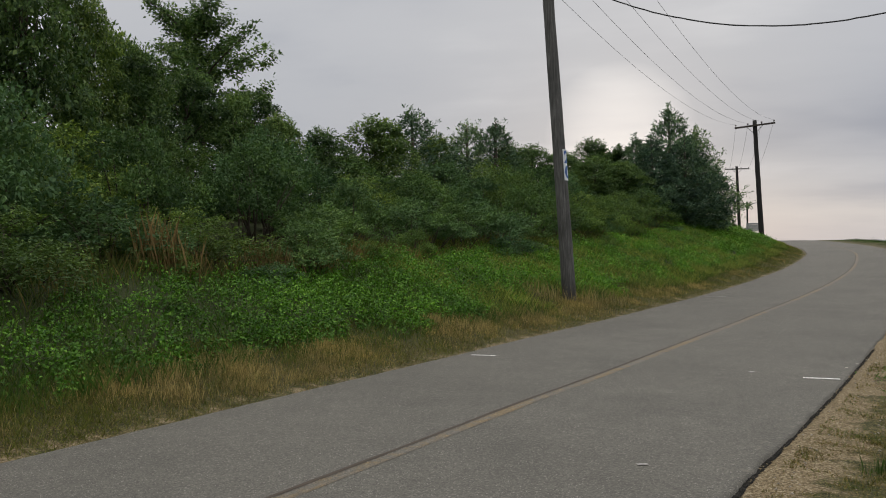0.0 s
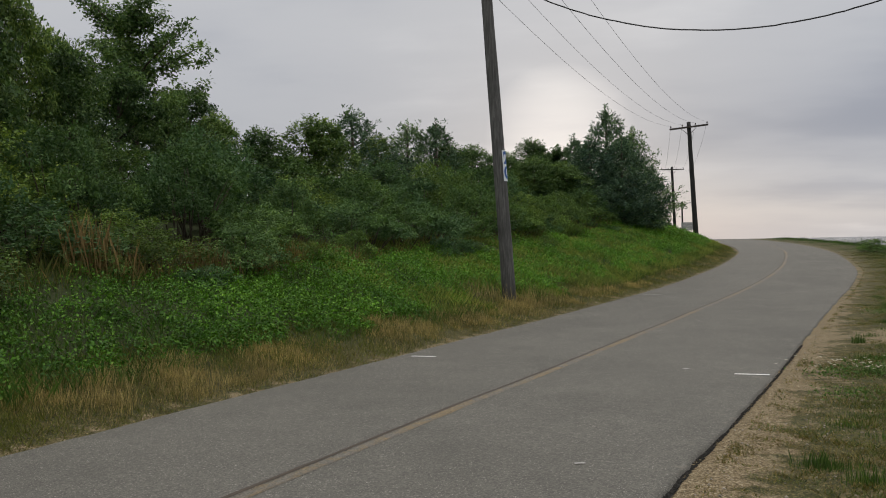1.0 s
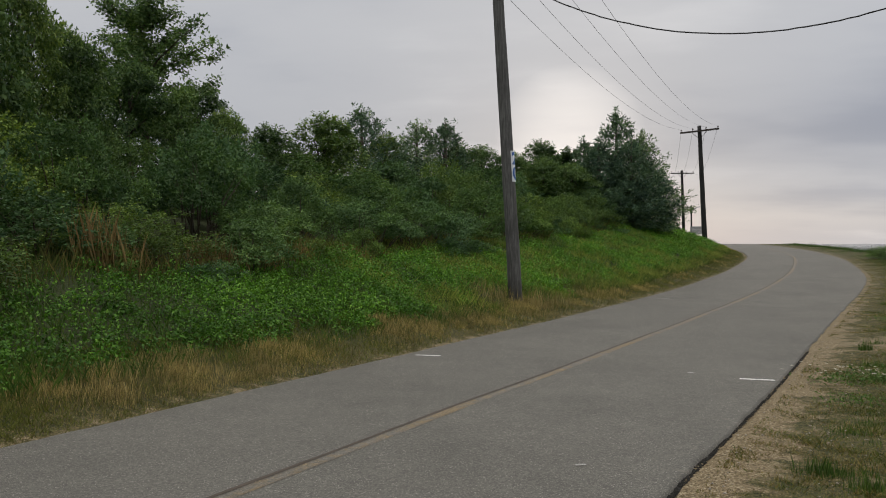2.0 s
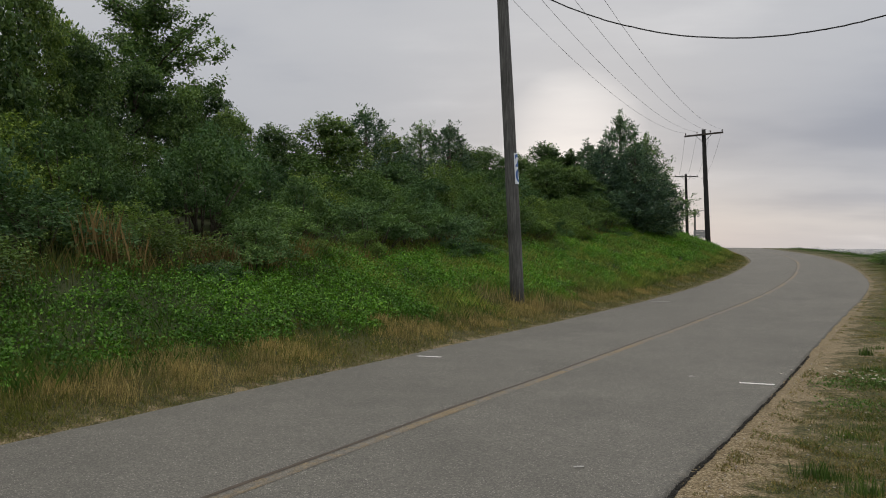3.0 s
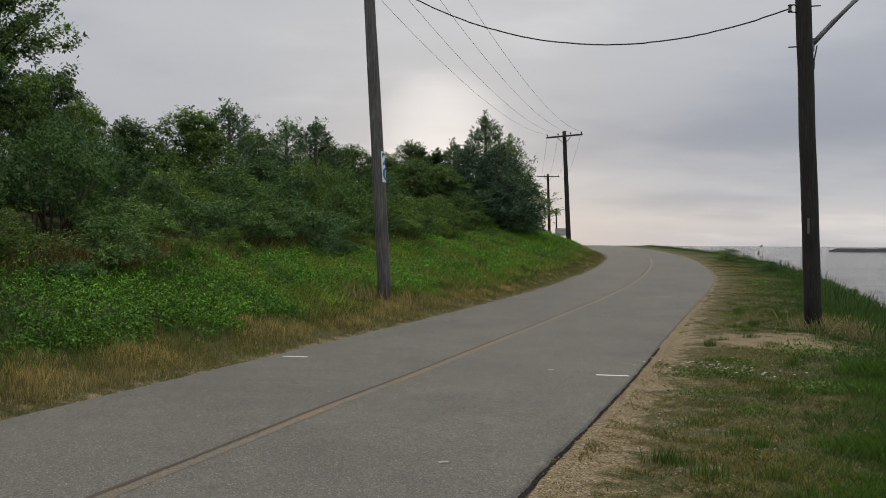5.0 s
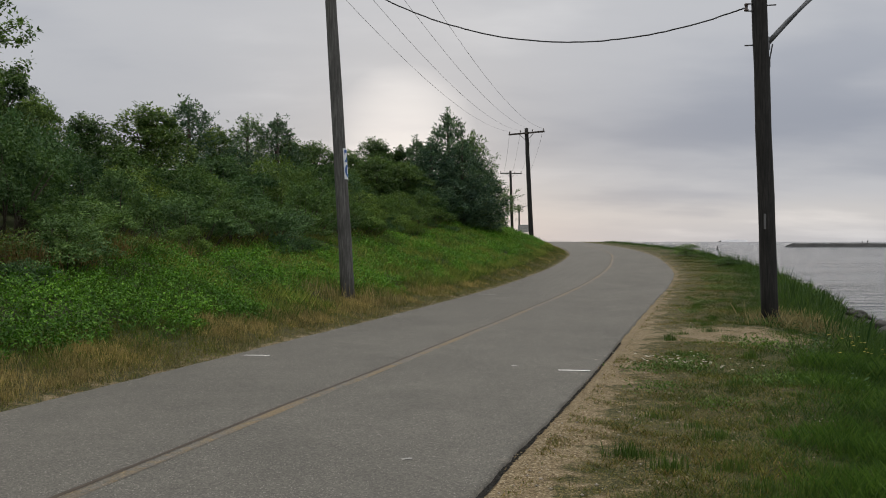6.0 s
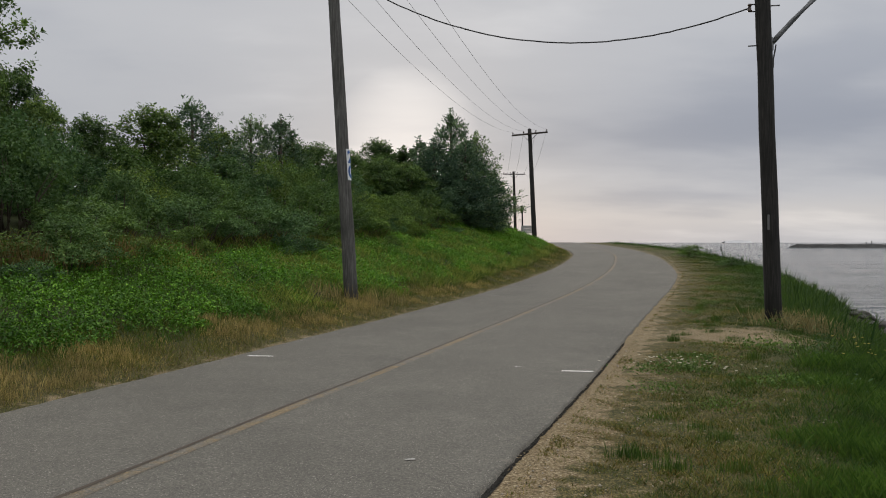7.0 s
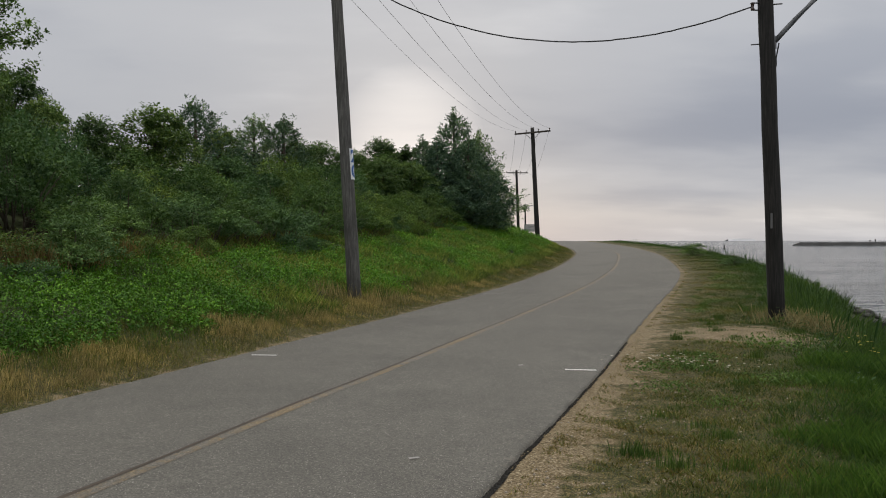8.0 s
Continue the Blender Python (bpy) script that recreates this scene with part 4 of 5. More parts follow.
class Kind:
    """Builds a plant once; later calls copy it with all its parts."""

    def __init__(self, name, maker, leaf_mat, label, category, group):
        self.first, self.made, self.name, self.maker, self.mat = None, None, name, maker, leaf_mat
        self.tags = (label, category, group)

    def place(self, x, y, sx, sz, turn, sink=0.05, label="", top=None):
        if self.made is None:
            self.made = self.maker()
            self.height = float(np.percentile(self.made[0][:, 2], 99.7))
        m = pose(x, y, land_z(x, y) - sink, 0, 0, turn) @ Matrix.Diagonal((sx, sx, (sz if top is None else top - land_z(x, y)) / self.height, 1))
        if self.first is None:
            V, F, bm, tone = self.made
            ob = tagged(new(self.name), *self.tags)
            child("leaves", raw_mesh("leaves", V, F, self.mat, tone=tone), ob)
            part("crown_wood" if self.tags[1] != "tree" else "trunk", bm, M_BARK, ob, "grey-brown woody stems")
            self.first = ob
            ob.matrix_basis = m
        else:
            keep = self.first.scale.copy()
            ob = copy_thing(self.first, m @ Matrix.Diagonal((1 / keep[0], 1 / keep[1], 1 / keep[2], 1)))
        if label:
            tagged(ob, label)
        return ob


SHRUBS = [
    Kind("shrub", lambda: bush_meshes(11, 9, 62, 14, 0.072), M_SHRUB, "dense dark green leafy shrub on the bank", "shrub", "bank shrubs"),
    Kind("shrub", lambda: bush_meshes(12, 8, 66, 14, 0.08, shoots=4), M_SUMAC, "rounded blue-green leafy shrub on the bank", "shrub", "bank shrubs"),
    Kind("shrub", lambda: bush_meshes(13, 10, 58, 14, 0.066, shoots=18), M_VINE, "sprawling yellow-green shrub on the bank", "shrub", "bank shrubs"),
    Kind("shrub", lambda: bush_meshes(14, 9, 60, 14, 0.07, shoots=16), M_SHRUB, "tangled dark green shrub with loose shoots", "shrub", "bank shrubs"),
    Kind("shrub", lambda: bush_meshes(15, 8, 68, 14, 0.082, shoots=4), M_SUMAC, "broad blue-green shrub with drooping leaves", "shrub", "bank shrubs"),
]
ROUND_TREE = Kind("tree", lambda: lobed_tree(21, 6.0, 2.3, 0.12, 17, 84, 13, 0.145), M_TREE, "dense dark green broadleaved tree on the bank", "tree", "trees on the bank")
TALL_TREE = Kind("tree", lambda: lobed_tree(22, 9.0, 2.9, 0.12, 30, 105, 14, 0.15), M_TREE, "tall dark green broadleaved tree above the thicket", "tree", "trees on the bank")
OPEN_TREE = Kind("tree", lambda: open_tree(23, 8.0, 2.9, 0.42, 28, 17, 0.135), M_TREE, "lone open-crowned tree standing above the thicket", "tree", "trees on the bank")
THIN_TREE = Kind("tree", lambda: open_tree(24, 5.5, 2.1, 0.2, 32, 16, 0.13), M_SHRUB, "light-crowned tree against the bright sky", "tree", "trees on the bank")
CEDAR_A = Kind("cedar_tree", lambda: cedar_tree(31, 6.5, 1.75, 820, 20, 0.15), M_CEDAR, "dark pointed red cedar with foliage to the ground", "tree", "cedars on the bank")
CEDAR_B = Kind("cedar_tree", lambda: cedar_tree(32, 6.0, 2.1, 860, 20, 0.15, 1.6, 1.0), M_CEDAR, "broad dark red cedar with a ragged outline", "tree", "cedars on the bank")
CEDAR_C = Kind("cedar_tree", lambda: cedar_tree(33, 5.0, 1.2, 520, 20, 0.12, 2.0), M_CEDAR, "small dark cedar with an uneven pointed top", "tree", "cedars on the bank")


def polar(az, r):
    return r * math.sin(radians(az)), r * math.cos(radians(az))


def stand(kind, az, r, top, wide, turn, label=""):
    """A plant whose top reaches the height top, at a bearing and distance from the shoulder's start."""
    x, y = polar(az, r)
    return kind.place(x, y, wide, 1.0, turn, 0.08, label, top)


# the taller trees, along the skyline
stand(TALL_TREE, -44.6, 22, 12.5, 0.62, 10)
stand(TALL_TREE, -48.0, 21, 11.5, 0.8, 140)
stand(OPEN_TREE, -30.6, 30, 10.0, 1.12, 60)
stand(ROUND_TREE, -41.0, 20.5, 9.0, 0.8, 250)
stand(ROUND_TREE, -37.8, 22, 8.0, 0.62, 0)
stand(ROUND_TREE, -34.3, 23, 6.8, 0.62, 50)
stand(ROUND_TREE, -31.4, 25, 6.6, 0.66, 120)
stand(ROUND_TREE, -28.4, 25, 6.0, 0.58, 200)
stand(ROUND_TREE, -25.4, 26, 5.6, 0.52, 300)
stand(ROUND_TREE, -22.6, 27, 5.3, 0.6, 30)
stand(ROUND_TREE, -19.0, 28, 5.8, 0.85, 75, "dense rounded tree with drooping blue-green leaves")
stand(CEDAR_B, -16.5, 34, 7.0, 1.15, 20)
stand(ROUND_TREE, -14.9, 34, 6.0, 0.6, 165)
stand(CEDAR_B, -12.7, 36, 6.75, 1.0, 130)
stand(CEDAR_C, -10.75, 36, 6.8, 1.5, 200)
stand(ROUND_TREE, -9.9, 37, 6.0, 0.6, 15)
stand(ROUND_TREE, -8.3, 38, 6.0, 0.7, 260)
stand(ROUND_TREE, -6.2, 41, 6.0, 0.7, 310)
stand(ROUND_TREE, -4.3, 44, 6.9, 0.8, 45, "light-crowned tree against the bright sky")
stand(THIN_TREE, -2.6, 45, 6.5, 1.0, 160)
stand(CEDAR_C, -1.4, 44, 7.0, 1.3, 320)
stand(CEDAR_A, 0.75, 45, 8.35, 1.4, 15)
stand(CEDAR_A, -0.4, 43, 6.6, 1.45, 100)
stand(CEDAR_B, 1.7, 43.5, 6.7, 1.15, 310)
stand(CEDAR_B, 2.5, 45, 7.3, 1.02, 220)

stand(ROUND_TREE, -36.0, 25, 7.6, 0.75, 95)
stand(ROUND_TREE, -27.2, 28, 6.6, 0.75, 155)
stand(ROUND_TREE, -4.2, 40, 5.6, 0.8, 205)
stand(ROUND_TREE, -2.2, 41, 5.4, 0.75, 285)

# the thicket in front of them, along the bank
rng = random.Random(9)


def beside(y, e):
    j = int(np.argmin(np.abs(ROAD[:, 1] - y)))
    return ROAD[j] + LEFT[j] * (float(road_half(ROAD[j, 1])) + e)


y, i = 5.0, 0
while y < 43:
    sway = 0.7 * math.sin(y * 0.9) + 0.5 * math.sin(y * 2.3 + 1.0)
    p = beside(y, float(np.interp(y, [5, 14, 25, 40], [4.6, 5.4, 6.3, 6.6])) + 0.6 * sway + rng.uniform(-0.3, 0.4))
    SHRUBS[(i * 2 + (i // 3)) % 5].place(p[0], p[1], rng.uniform(0.75, 1.15), rng.uniform(1.0, 1.9), rng.uniform(0, 360), 0.12)
    q = beside(y + 0.8, float(np.interp(y, [5, 14, 25, 40], [7.0, 7.8, 8.9, 9.3])) + 0.5 * sway + rng.uniform(-0.5, 0.6))
    SHRUBS[(i * 3 + 1) % 5].place(q[0], q[1], rng.uniform(1.0, 1.35), rng.uniform(1.7, 2.7), rng.uniform(0, 360), 0.12)
    if i % 3 != 1:
        w = beside(y + 0.4, float(np.interp(y, [5, 14, 25, 40], [3.7, 4.3, 5.1, 5.3])) + 0.5 * sway + rng.uniform(-0.3, 0.4))
        SHRUBS[(i * 3 + 2) % 5].place(w[0], w[1], rng.uniform(0.35, 0.6), rng.uniform(0.4, 0.9), rng.uniform(0, 360), 0.08, "low dark green bush at the foot of the thicket")
    y += rng.uniform(1.5, 2.0)
    i += 1
y = 5.0
while y < 36:
    p = beside(y, 10.8 + rng.uniform(-0.8, 0.8))
    SHRUBS[(i * 3 + 2) % 5].place(p[0], p[1], rng.uniform(1.3, 1.6), rng.uniform(1.8, 2.4), rng.uniform(0, 360), 0.12)
    y += rng.uniform(3.0, 3.5)
    i += 1


SHRUBS[0].place(13.6, 45.5, 0.75, 0.75, 40, 0.05, "small dark green bush on the canal bank")
SHRUBS[3].place(12.6, 36.0, 0.5, 0.45, 100, 0.05, "small dark green bush on the canal bank")


# ---- low growth ----
def grass_blades(r, P, height, width, lean):
    """One bent blade of two facets at each place."""
    n = len(P)
    th = r.uniform(0, 2 * math.pi, n)
    side = np.stack([np.cos(th), np.sin(th), np.zeros(n)], 1)
    ph = r.uniform(0, 2 * math.pi, n)
    bend = np.stack([np.cos(ph), np.sin(ph), np.zeros(n)], 1) * (lean * r.random(n) * height)[:, None]
    h = height[:, None]
    w = np.broadcast_to(np.asarray(width), (n,))[:, None]
    up = np.array([0, 0, 1.0])
    mid = P + bend * 0.35 + up * h * 0.55
    V = np.stack([P - side * w / 2, P + side * w / 2, mid + side * w * 0.35 + bend * 0.1, P + bend + up * h * 0.97], 1).reshape(-1, 3)
    return V, np.arange(n * 4).reshape(-1, 4)


def turf_blades(r, P, height, width, lean):
    """One small three-cornered blade at each place."""
    n = len(P)
    th, ph = r.uniform(0, 2 * math.pi, n), r.uniform(0, 2 * math.pi, n)
    side = np.stack([np.cos(th), np.sin(th), np.zeros(n)], 1) * width / 2
    tip = P + np.stack([np.cos(ph) * lean * height, np.sin(ph) * lean * height, height], 1)
    return np.stack([P - side, P + side, tip], 1).reshape(-1, 3), np.arange(n * 3).reshape(-1, 3)


def scatter(r, count, y0, y1, e0, e1, left, power=1.0):
    """Random places beside the road, nearer ones denser."""
    y = y0 + (y1 - y0) * r.random(count) ** power
    j = np.clip(np.searchsorted(ROAD[:, 1], y), 0, len(ROAD) - 1)
    e = e0 + (e1 - e0) * r.random(count)
    off = road_half(ROAD[j, 1]) + e if left else -(right_half(ROAD[j, 1]) + e)
    P = ROAD[j] + LEFT[j] * off[:, None] + TAN[j] * r.uniform(-0.1, 0.1, count)[:, None]
    z = land(P[:, 0], P[:, 1])[0]
    return np.stack([P[:, 0], P[:, 1], z - 0.01], 1), e


def stuff(name, V, F, mat, label, category, tone=None):
    return tagged(new(name, raw_mesh(name, V, F, mat, tone=tone)), label, category, kind="stuff")


def patches(P, f, seed):
    return waves(P[:, 0], P[:, 1], f, seed) * 0.6 + waves(P[:, 0], P[:, 1], f * 2.7, seed + 3) * 0.4


r = np.random.default_rng(77)
# leafy weeds over the slope, in mounds with dark gaps between them
P, e = scatter(r, 4300, 4.5, 58, 1.2, 6.2, True, 1.0)
mound = patches(P, 1.15, 2.0) + 0.5 * patches(P, 2.9, 14.0)
keep = (mound > np.interp(P[:, 1], [13, 19], [-0.95, -0.12]) + 0.6 * (e < 1.6)) & (np.hypot(P[:, 0] + 1.8, P[:, 1] - 17.7) > 1.2)
keep &= e < np.interp(P[:, 1], [6, 12, 20, 30], [3.3, 3.9, 5.0, 6.2]) + 0.4 * patches(P, 1.6, 8.0)
P, e, mound = P[keep], e[keep], mound[keep]
hgt = r.uniform(0.14, 0.42, len(P)) * (0.75 + 0.5 * np.clip(mound + 0.3, 0, 1)) * np.interp(P[:, 1], [15, 25], [1.0, 0.8]) * np.interp(e, [1.2, 2.0], [0.6, 1.0])
per = 96
C = np.repeat(P, per, 0)
n = len(C)
hh = np.repeat(hgt, per)
D0 = unit(r.normal(size=(n, 3)) + np.array([0, 0, 0.55]))
D0[:, 2] = np.abs(D0[:, 2])
lump = 1 + 0.28 * np.sin(D0[:, 0] * 5 + np.repeat(r.uniform(0, 6, len(P)), per)) * np.cos(D0[:, 1] * 5 + np.repeat(r.uniform(0, 6, len(P)), per))
deep = lump * np.where(r.random(n) < 0.2, 0.7, 1.0) * r.uniform(0.86, 1.12, n)
C = C + D0 * (hh * deep)[:, None] * np.array([0.85, 0.85, 1.0])
D = unit(D0 * np.array([1, 1, 0.2]) + r.normal(size=(n, 3)) * 0.5 - np.array([0, 0, 0.2]))
Nn = unit(D0 * 0.6 + np.array([0, 0, 0.7]) + r.normal(size=(n, 3)) * 0.4)
ln = r.uniform(0.028, 0.062, n) * np.interp(np.repeat(P[:, 1], per), [10, 40], [1.0, 1.35])
V, F = leaf_quads(C, D, Nn, ln, ln * 0.55)
# random tone by plant and patch, plus painted shade near and painted light beyond
tone_and_light = np.clip(r.normal(size=len(P)) * 0.42 + 0.8 * patches(P, 0.75, 31.0) + np.interp(P[:, 1], [9, 12, 20], [-0.25, 0.0, 0.75]), -1, 1)
stuff("weed_cover", V, F, M_WEED, "bright green leafy weeds covering the bank", "weeds", np.repeat(tone_and_light, per * 4))

# green grass between the weeds, and darker under the thicket
P, e = scatter(r, 70000, 4.5, 60, 0.9, 6.2, True, 1.35)
P = P[np.hypot(P[:, 0] + 1.8, P[:, 1] - 17.7) > 0.9]
h = 0.07 + 0.17 * np.clip(patches(P, 0.7, 8.0) + 0.5, 0, 1) * r.uniform(0.5, 1.3, len(P))
V, F = grass_blades(r, P, h, 0.008, 0.7)
stuff("bank_grass", V, F, M_GRASS, "green grass between the weeds on the bank", "grass")

# rank grass and dead stalks along the foot of the thicket
P, e = scatter(r, 16000, 5, 44, 3.0, 6.6, True, 1.1)
foot = e - np.interp(P[:, 1], [6, 12, 20, 30], [3.9, 4.5, 5.5, 6.0])
P = P[(np.abs(foot) < 0.75) & (patches(P, 1.3, 3.0) > -0.35)]
V, F = grass_blades(r, P, r.uniform(0.15, 0.5, len(P)), 0.007, 0.6)
stuff("thicket_grass", V, F, M_RANK, "dull brownish green grass at the thicket's foot", "grass")

# paler grass where the bank opens out
P, e = scatter(r, 80000, 14, 58, 1.0, 6.4, True, 1.15)
P = P[(patches(P, 0.9, 15.0) > -0.25) & (np.hypot(P[:, 0] + 1.8, P[:, 1] - 17.7) > 0.9)]
V, F = grass_blades(r, P, r.uniform(0.10, 0.28, len(P)), 0.009, 0.9)
stuff("pale_grass", V, F, M_PALE, "yellow-green grass on the open bank", "grass")

# leafy weeds among the canal bank's grass
P, e = scatter(r, 1700, 2.5, 70, 2.3, 5.6, False, 1.3)
P = P[patches(P, 0.8, 21.0) > 0.22]
per = 22
C = np.repeat(P, per, 0)
n = len(C)
ang, rad = r.uniform(0, 2 * math.pi, n), r.uniform(0.02, 0.16, n)
C = C + np.stack([np.cos(ang) * rad, np.sin(ang) * rad, r.uniform(0.05, 0.36, n)], 1)
D = np.stack([np.cos(ang), np.sin(ang), r.uniform(-0.3, 0.8, n)], 1)
V, F = leaf_quads(C, D, unit(r.normal(size=(n, 3)) * 0.4 + np.array([0, 0, 1.0])), r.uniform(0.03, 0.075, n), r.uniform(0.012, 0.026, n))
stuff("bank_weeds", V, F, M_SHRUB, "dark green leafy weeds on the canal bank", "weeds")

# dry verge grass along the asphalt: loose tan clumps over short brownish turf
def clumped(r, P, per, spread):
    Q = np.repeat(P, per, 0)
    Q[:, :2] += r.normal(size=(len(Q), 2)) * np.repeat(spread, per)[:, None]
    Q[:, 2] = land(Q[:, 0], Q[:, 1])[0] - 0.01
    return Q


P, e = scatter(r, 1150, 4, 60, 0.35, 1.4, True, 1.2)
dry = patches(P, 1.0, 9.0) + 0.4 * patches(P, 2.6, 5.0)
keep = (dry > -0.1) | ((e > 0.6) & (e < 1.15) & (r.random(len(P)) < 0.35))
keep &= r.random(len(P)) < np.interp(P[:, 1], [17, 28], [1.0, 0.22])
P, e, dry = P[keep], e[keep], dry[keep]
Q = clumped(r, P, 80, r.uniform(0.06, 0.17, len(P)))
h = np.repeat((0.06 + 0.13 * np.clip(dry + 0.4, 0, 1)) * np.interp(e, [0.3, 0.7], [0.5, 1.0]), 80) * r.uniform(0.45, 1.2, len(Q))
V, F = grass_blades(r, Q, h, 0.0032, 0.36)
stuff("verge_grass", V, F, M_DRY, "dry tan grass in clumps along the road's verge", "grass", np.repeat(np.clip(r.normal(size=len(P)) * 0.3 - 0.1, -1, 1), 80 * 4))
P, e = scatter(r, 170000, 3.6, 60, -0.07, 1.9, True, 1.6)
keep = (e > 0.14 * r.random(len(P)) + 0.06 * patches(P, 3.1, 19.0)) & (r.random(len(P)) < 0.5 + 0.8 * patches(P, 1.9, 12.0) + 0.3)
P, e = P[keep], e[keep]
h = (0.025 + 0.05 * np.clip(e / 0.7, 0, 1)) * r.uniform(0.4, 1.6, len(P))
V, F = turf_blades(r, P, h, 0.0085, r.uniform(0.2, 1.3, len(P)))
tan = r.random(len(P)) < np.clip(0.3 + 0.5 * patches(P, 1.4, 27.0) - 0.25 * (e - 0.6), 0.05, 0.8) * np.interp(P[:, 1], [17, 30], [1.0, 0.4])
for name, pick, mat, label in (("verge_turf", ~tan, M_OLIVE, "short olive green turf on the road's verge"), ("verge_straw", tan, M_STRAW, "short brown straw on the road's verge")):
    k = int(pick.sum())
    stuff(name, V.reshape(-1, 3, 3)[pick].reshape(-1, 3), np.arange(k * 3).reshape(-1, 3), mat, label, "grass")

# short worn turf on the sandy shoulder
P, e = scatter(r, 330000, 2.9, 46, 0.12, 3.2, False, 2.1)
bare = np.exp(-(((P[:, 0] - 4.7) / 1.7) ** 2 + ((P[:, 1] - 13.3) / 1.4) ** 2))
fine = 0.5 * patches(P, 6.5, 7.0) + 0.4 * patches(P, 13.0, 17.0)
worn = 0.5 * patches(P, 2.1, 3.0) + fine + 0.6 * np.minimum(e - 0.4, 1.0) - 0.9 * bare
keep = worn > -0.12 + 0.9 * (r.random(len(P)) - 0.5)
P, e, worn, fine = P[keep], e[keep], worn[keep], fine[keep]
h = (0.012 + 0.036 * np.clip(worn + 0.2, 0, 1.2)) * r.uniform(0.5, 1.5, len(P))
V, F = turf_blades(r, P, h, 0.008, r.uniform(0.3, 1.8, len(P)))
shade = 0.5 * patches(P, 1.5, 40.0) + 0.4 * (e - 1.2) + r.normal(size=len(P)) * 0.35
kind_of = np.where(shade > 0.28, 0, np.where(shade > -0.3, 1, 2))
for k, (name, mat, label) in enumerate((("shoulder_turf", M_BANK, "short patchy green turf on the sandy shoulder"), ("shoulder_moss", M_OLIVE, "short olive turf on the sandy shoulder"), ("shoulder_straw", M_STRAW, "short dry straw on the sandy shoulder"))):
    T = V.reshape(-1, 3, 3)[kind_of == k]
    stuff(name, T.reshape(-1, 3), np.arange(len(T) * 3).reshape(-1, 3), mat, label, "grass")

# pebbles on the bare sand
P, e = scatter(r, 1500, 2.5, 24, 0.05, 2.6, False, 1.8)
size = r.uniform(0.004, 0.014, len(P))[:, None]
octa = np.array([[1, 0, 0], [0, 1, 0], [-1, 0, 0], [0, -1, 0], [0, 0, 0.7], [0, 0, -0.6]])
jig = octa[None] * (size[:, None] * r.uniform(0.6, 1.3, (len(P), 6, 1)))
V = (P[:, None] + np.array([0, 0, 0.012]) + jig).reshape(-1, 3)
F = (np.arange(len(P))[:, None, None] * 6 + np.array([[0, 1, 4], [1, 2, 4], [2, 3, 4], [3, 0, 4], [1, 0, 5], [2, 1, 5], [3, 2, 5], [0, 3, 5]])[None]).reshape(-1, 3)
stuff("pebbles", V, F, M_PEBBLE, "small pale pebbles on the sandy shoulder", "gravel")

# crumbs of asphalt broken off along the edge
P, e = scatter(r, 4200, 2.6, 13, -0.02, 0.03, False, 2.4)
size = r.uniform(0.004, 0.013, len(P))[:, None]
jig = octa[None] * (size[:, None] * r.uniform(0.6, 1.3, (len(P), 6, 1)))
V = (P[:, None] + np.array([0, 0, 0.02]) + jig).reshape(-1, 3)
F = (np.arange(len(P))[:, None, None] * 6 + np.array([[0, 1, 4], [1, 2, 4], [2, 3, 4], [3, 0, 4], [1, 0, 5], [2, 1, 5], [3, 2, 5], [0, 3, 5]])[None]).reshape(-1, 3)
stuff("asphalt_crumbs", V, F, M_TAR, "dark asphalt crumbs along the road's edge", "gravel")

# tall grass down the canal bank
P, e = scatter(r, 118000, 2.6, 84, 0.35, 6.2, False, 1.5)
keep = (e > (2.25 + 0.6 * patches(P, 1.1, 2.0)) * np.interp(P[:, 1], [3, 5, 9, 15, 17, 32], [0.6, 0.75, 0.95, 1.0, 1.0, 0.3])) & (e < 4.9 + 0.5 * patches(P, 0.7, 4.0))
bare = np.exp(-(((P[:, 0] - 5.2) / 1.5) ** 2 + ((P[:, 1] - 13.6) / 1.2) ** 2))
keep &= (bare < 0.35) & ~((np.abs(P[:, 1] - 21.0) < 3.2) & (e > 4.0))
P, e = P[keep], e[keep]
h = np.interp(e, [0.5, 2.0, 2.9, 4.0], [0.04, 0.09, 0.22, 0.38]) * (0.55 + 0.6 * np.clip(patches(P, 0.9, 11.0) + 0.4, 0, 1)) * r.uniform(0.5, 1.25, len(P))
V, F = grass_blades(r, P, h, 0.0065, 0.9)
stuff("bank_tall_grass", V, F, M_BANK, "tall green grass down the canal bank", "grass")

# the dense grass where the shoulder falls away
P, e = scatter(r, 110000, 2.2, 13, 0.9, 3.8, False, 1.3)
keep = e > np.interp(P[:, 1], [3, 5, 9, 13], [1.2, 1.6, 2.15, 2.5]) + 0.55 * patches(P, 1.7, 2.0) + 0.6 * r.random(len(P))
P, e = P[keep], e[keep]
h = (0.04 + 0.11 * np.clip(patches(P, 1.8, 11.0) + 0.4, 0, 1)) * np.interp(e, [1, 2.4], [0.6, 1.3]) * r.uniform(0.5, 1.3, len(P))
V, F = grass_blades(r, P, h, 0.004, 0.9)
stuff("lush_grass", V, F, M_LUSH, "lush dark green grass at the shoulder's edge", "grass")

# flowering stalks along the brow of the bank
P, e = scatter(r, 420, 12, 62, 3.0, 4.8, False, 1.1)
P = P[patches(P, 0.8, 33.0) > -0.1]
V, F = grass_blades(r, np.repeat(P, 5, 0) + r.normal(size=(len(P) * 5, 3)) * np.array([0.05, 0.05, 0.0]), r.uniform(0.3, 0.75, len(P) * 5), 0.011, 0.3)
stuff("brow_stalks", V, F, M_BANK, "tall thin stalks along the canal bank's brow", "weeds")

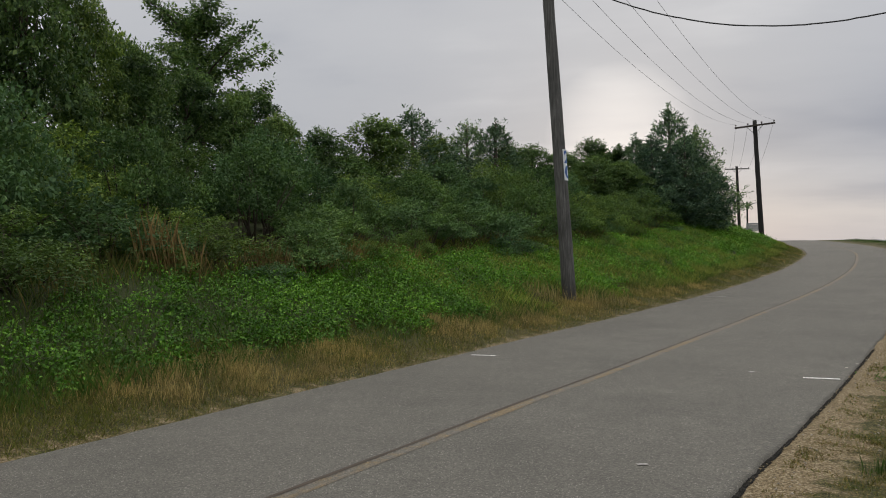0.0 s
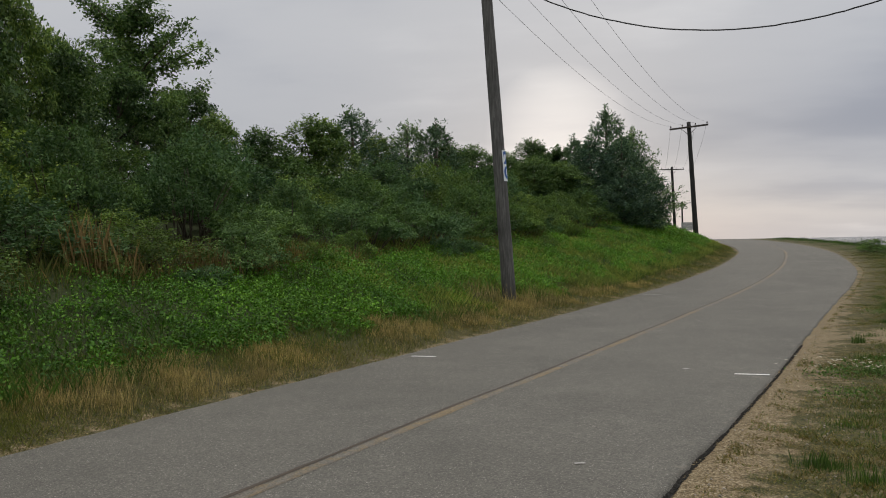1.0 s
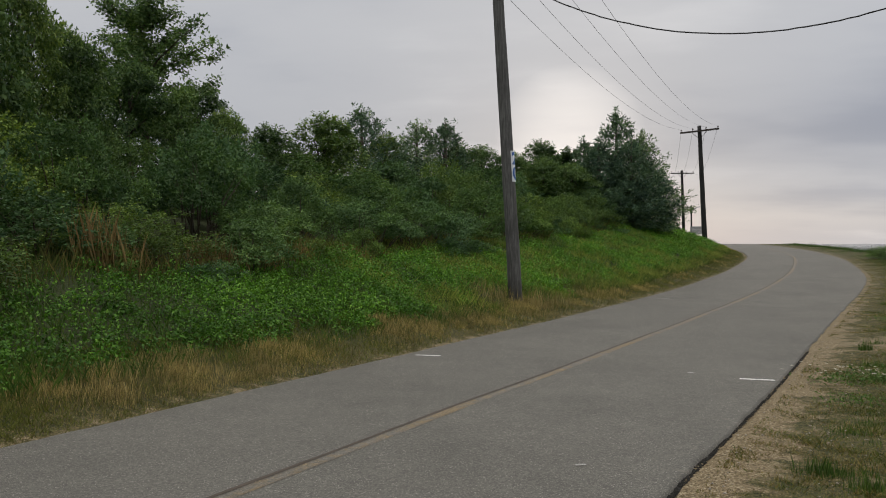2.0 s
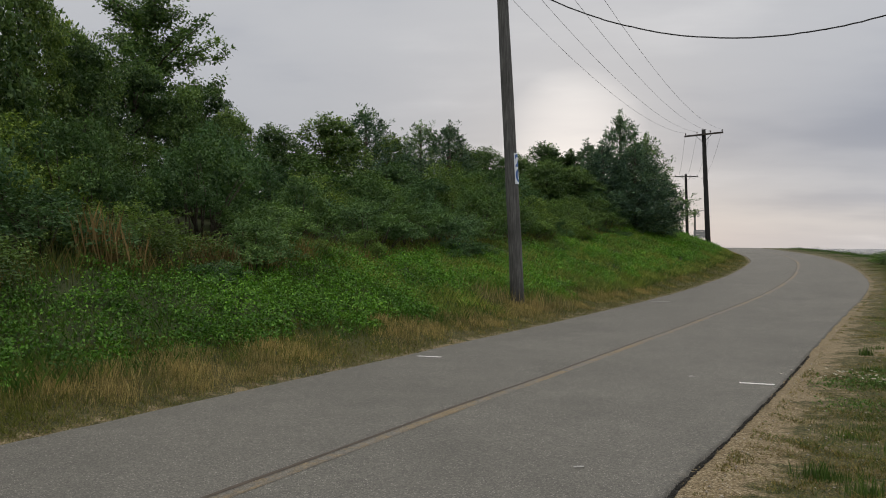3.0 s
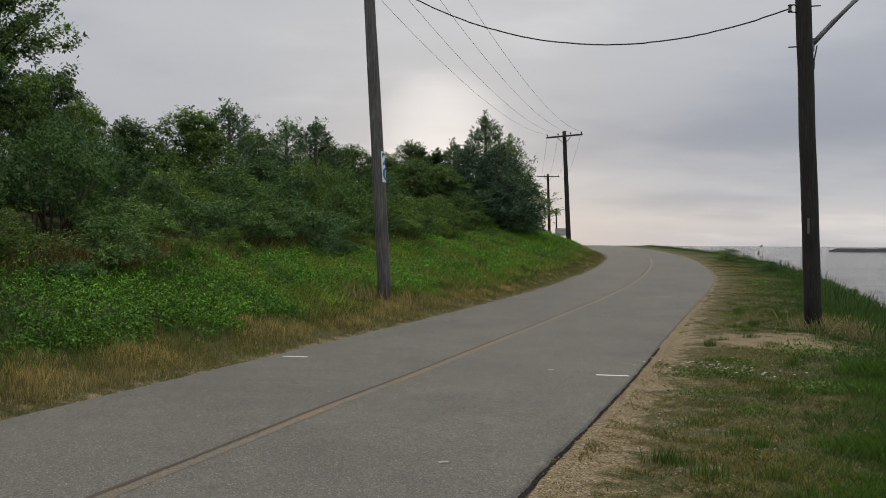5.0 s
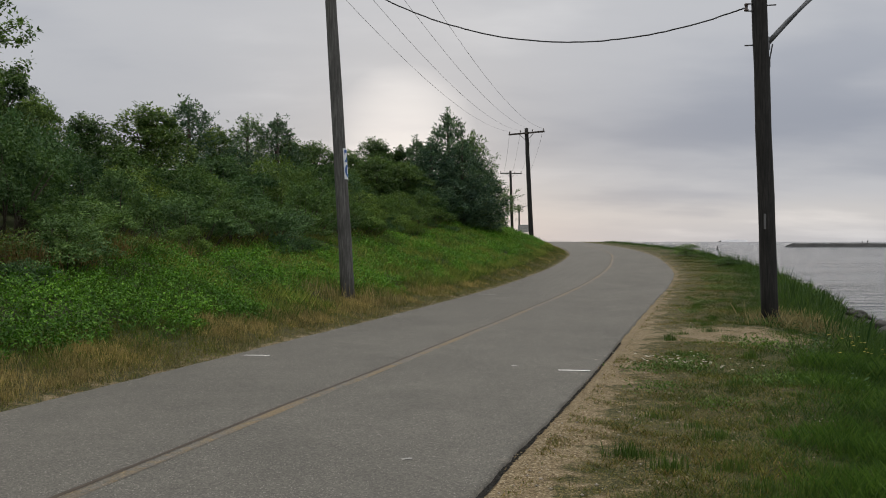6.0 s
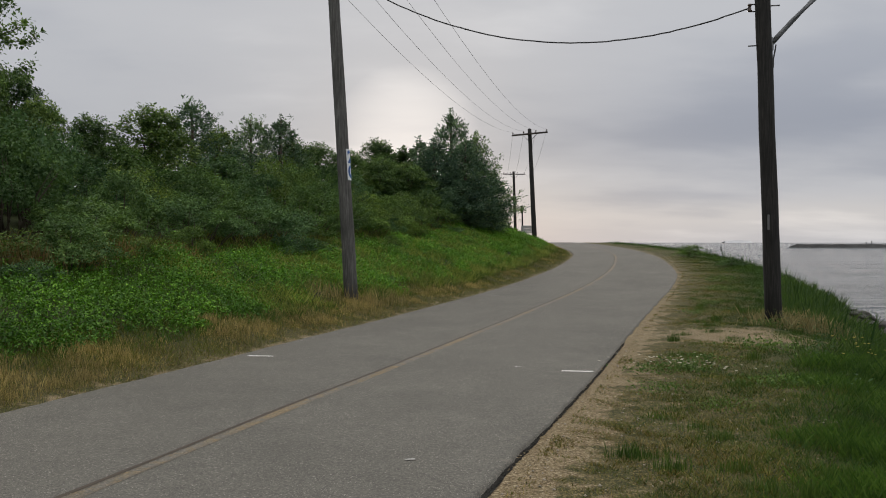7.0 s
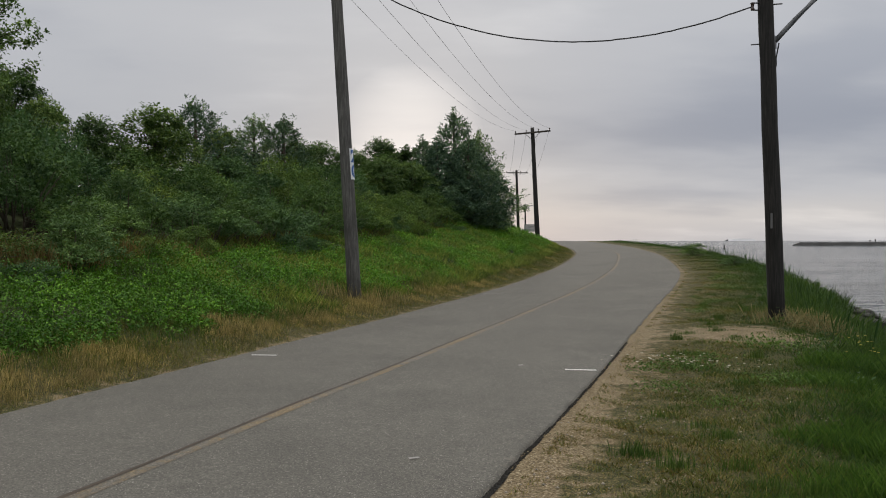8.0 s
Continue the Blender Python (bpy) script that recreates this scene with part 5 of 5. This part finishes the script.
# dry grass round the shoulder pole
P = np.stack([6.55 + r.normal(size=1300) * 0.36, 15.1 + r.normal(size=1300) * 0.4, np.zeros(1300)], 1)
P[:, 2] = land(P[:, 0], P[:, 1])[0] - 0.01
V, F = grass_blades(r, P, r.uniform(0.08, 0.34, len(P)), 0.009, 0.7)
stuff("pole_foot_grass", V, F, M_DRY, "dry grass round the foot of a pole", "grass")


def tuft(seed, x, y, height, spread):
    q = np.random.default_rng(seed)
    n = 170
    Q = np.stack([x + q.normal(size=n) * spread, y + q.normal(size=n) * spread * 0.7, np.zeros(n)], 1)
    Q[:, 2] = land(Q[:, 0], Q[:, 1])[0] - 0.02
    return grass_blades(q, Q, height * q.uniform(0.3, 1.1, n), 0.006, 0.3)


TUFTS = [(-33.2, 13.2, 0.95, 0.22), (-32.3, 13.4, 0.75, 0.2), (-31.6, 13.6, 0.5, 0.25), (-26.8, 14.8, 0.65, 0.16), (-25.7, 15.0, 0.55, 0.2), (-22.8, 16.0, 0.55, 0.12), (-20.6, 16.8, 0.5, 0.14),
         (-16.8, 18.6, 0.5, 0.14)]
V, F = gather([tuft(60 + k, *polar(az, d), h, s) for k, (az, d, h, s) in enumerate(TUFTS)])
stuff("dead_stalks", V, F, M_REED, "tan dead grass stalks below the thicket", "dry grass")
V, F = gather([tuft(80 + k, x, y, h, s) for k, (x, y, h, s) in enumerate([(-1.5, 18.2, 0.42, 0.26), (-2.5, 18.0, 0.42, 0.3), (-1.05, 18.9, 0.36, 0.2)])])
stuff("pole_tufts", V, F, M_DRY, "dry tan grass tufts beside a utility pole", "dry grass")


# small green tufts standing in the worn turf
spots, se = scatter(r, 110, 3.6, 26, 0.7, 3.0, False, 1.5)
spots = np.concatenate([spots, [[1.35, 4.95, 0], [2.0, 5.1, 0], [2.15, 5.0, 0], [3.5, 8.6, 0]]])
V, F = gather([tuft(300 + k, p[0], p[1], 0.05 + 0.11 * ((k * 37) % 10) / 10, 0.05 + 0.07 * ((k * 53) % 10) / 10) for k, p in enumerate(spots)])
stuff("green_tufts", V, F, M_BANK, "small dark green grass tufts on the shoulder", "grass")


def low_weed(seed, x, y, size):
    q = np.random.default_rng(seed)
    n = 240
    C = np.stack([x + q.normal(size=n) * size * 0.5, y + q.normal(size=n) * size * 0.4, q.random(n) * size * 0.3], 1)
    C[:, 2] += land(C[:, 0], C[:, 1])[0]
    return leaf_quads(C, q.normal(size=(n, 3)) + np.array([0, 0, 0.4]), unit(q.normal(size=(n, 3)) + np.array([0, 0, 1.0])), size * 0.11 * q.uniform(0.6, 1.3, n), size * 0.05 * np.ones(n))


WEEDS = [(2.45, 9.6, 0.34), (2.95, 9.9, 0.4), (2.3, 8.5, 0.3), (2.55, 7.6, 0.26), (3.5, 8.6, 0.38), (4.55, 11.6, 0.5), (3.35, 10.7, 0.34), (5.9, 15.0, 0.42), (5.3, 17.4, 0.3), (6.3, 19.6, 0.35), (7.9, 23.5, 0.45), (9.2, 27.5, 0.6)]
V, F = gather([low_weed(100 + k, x, y, s) for k, (x, y, s) in enumerate(WEEDS)])
stuff("shoulder_weeds", V, F, M_SHRUB, "low dark green weeds on the sandy shoulder", "weeds")


def blooms(name, seed, cx, cy, spread, count, lift, mat, label):
    q = np.random.default_rng(seed)
    x, y = cx + q.normal(size=count) * spread, cy + q.normal(size=count) * spread * 0.7
    z = land(x, y)[0] + lift * q.uniform(0.6, 1.2, count)
    C = np.repeat(np.stack([x, y, z], 1), 5, 0)
    a = np.tile(np.arange(5) * 1.2566, count)
    D = np.stack([np.cos(a), np.sin(a), 0.3 * np.ones(len(a))], 1)
    V, F = leaf_quads(C, D, np.tile([[0.0, 0.0, 1.0]], (len(a), 1)), 0.022 * np.ones(len(a)), 0.016 * np.ones(len(a)))
    stuff(name, V, F, mat, label, "flowers")


blooms("yellow_flowers", 1, 5.6, 10.9, 0.5, 22, 0.3, M_BLOOM_Y, "small yellow flowers in the bank grass")
blooms("clover_heads", 2, 2.9, 10.1, 0.4, 60, 0.10, M_BLOOM_W, "pale clover heads on the shoulder")
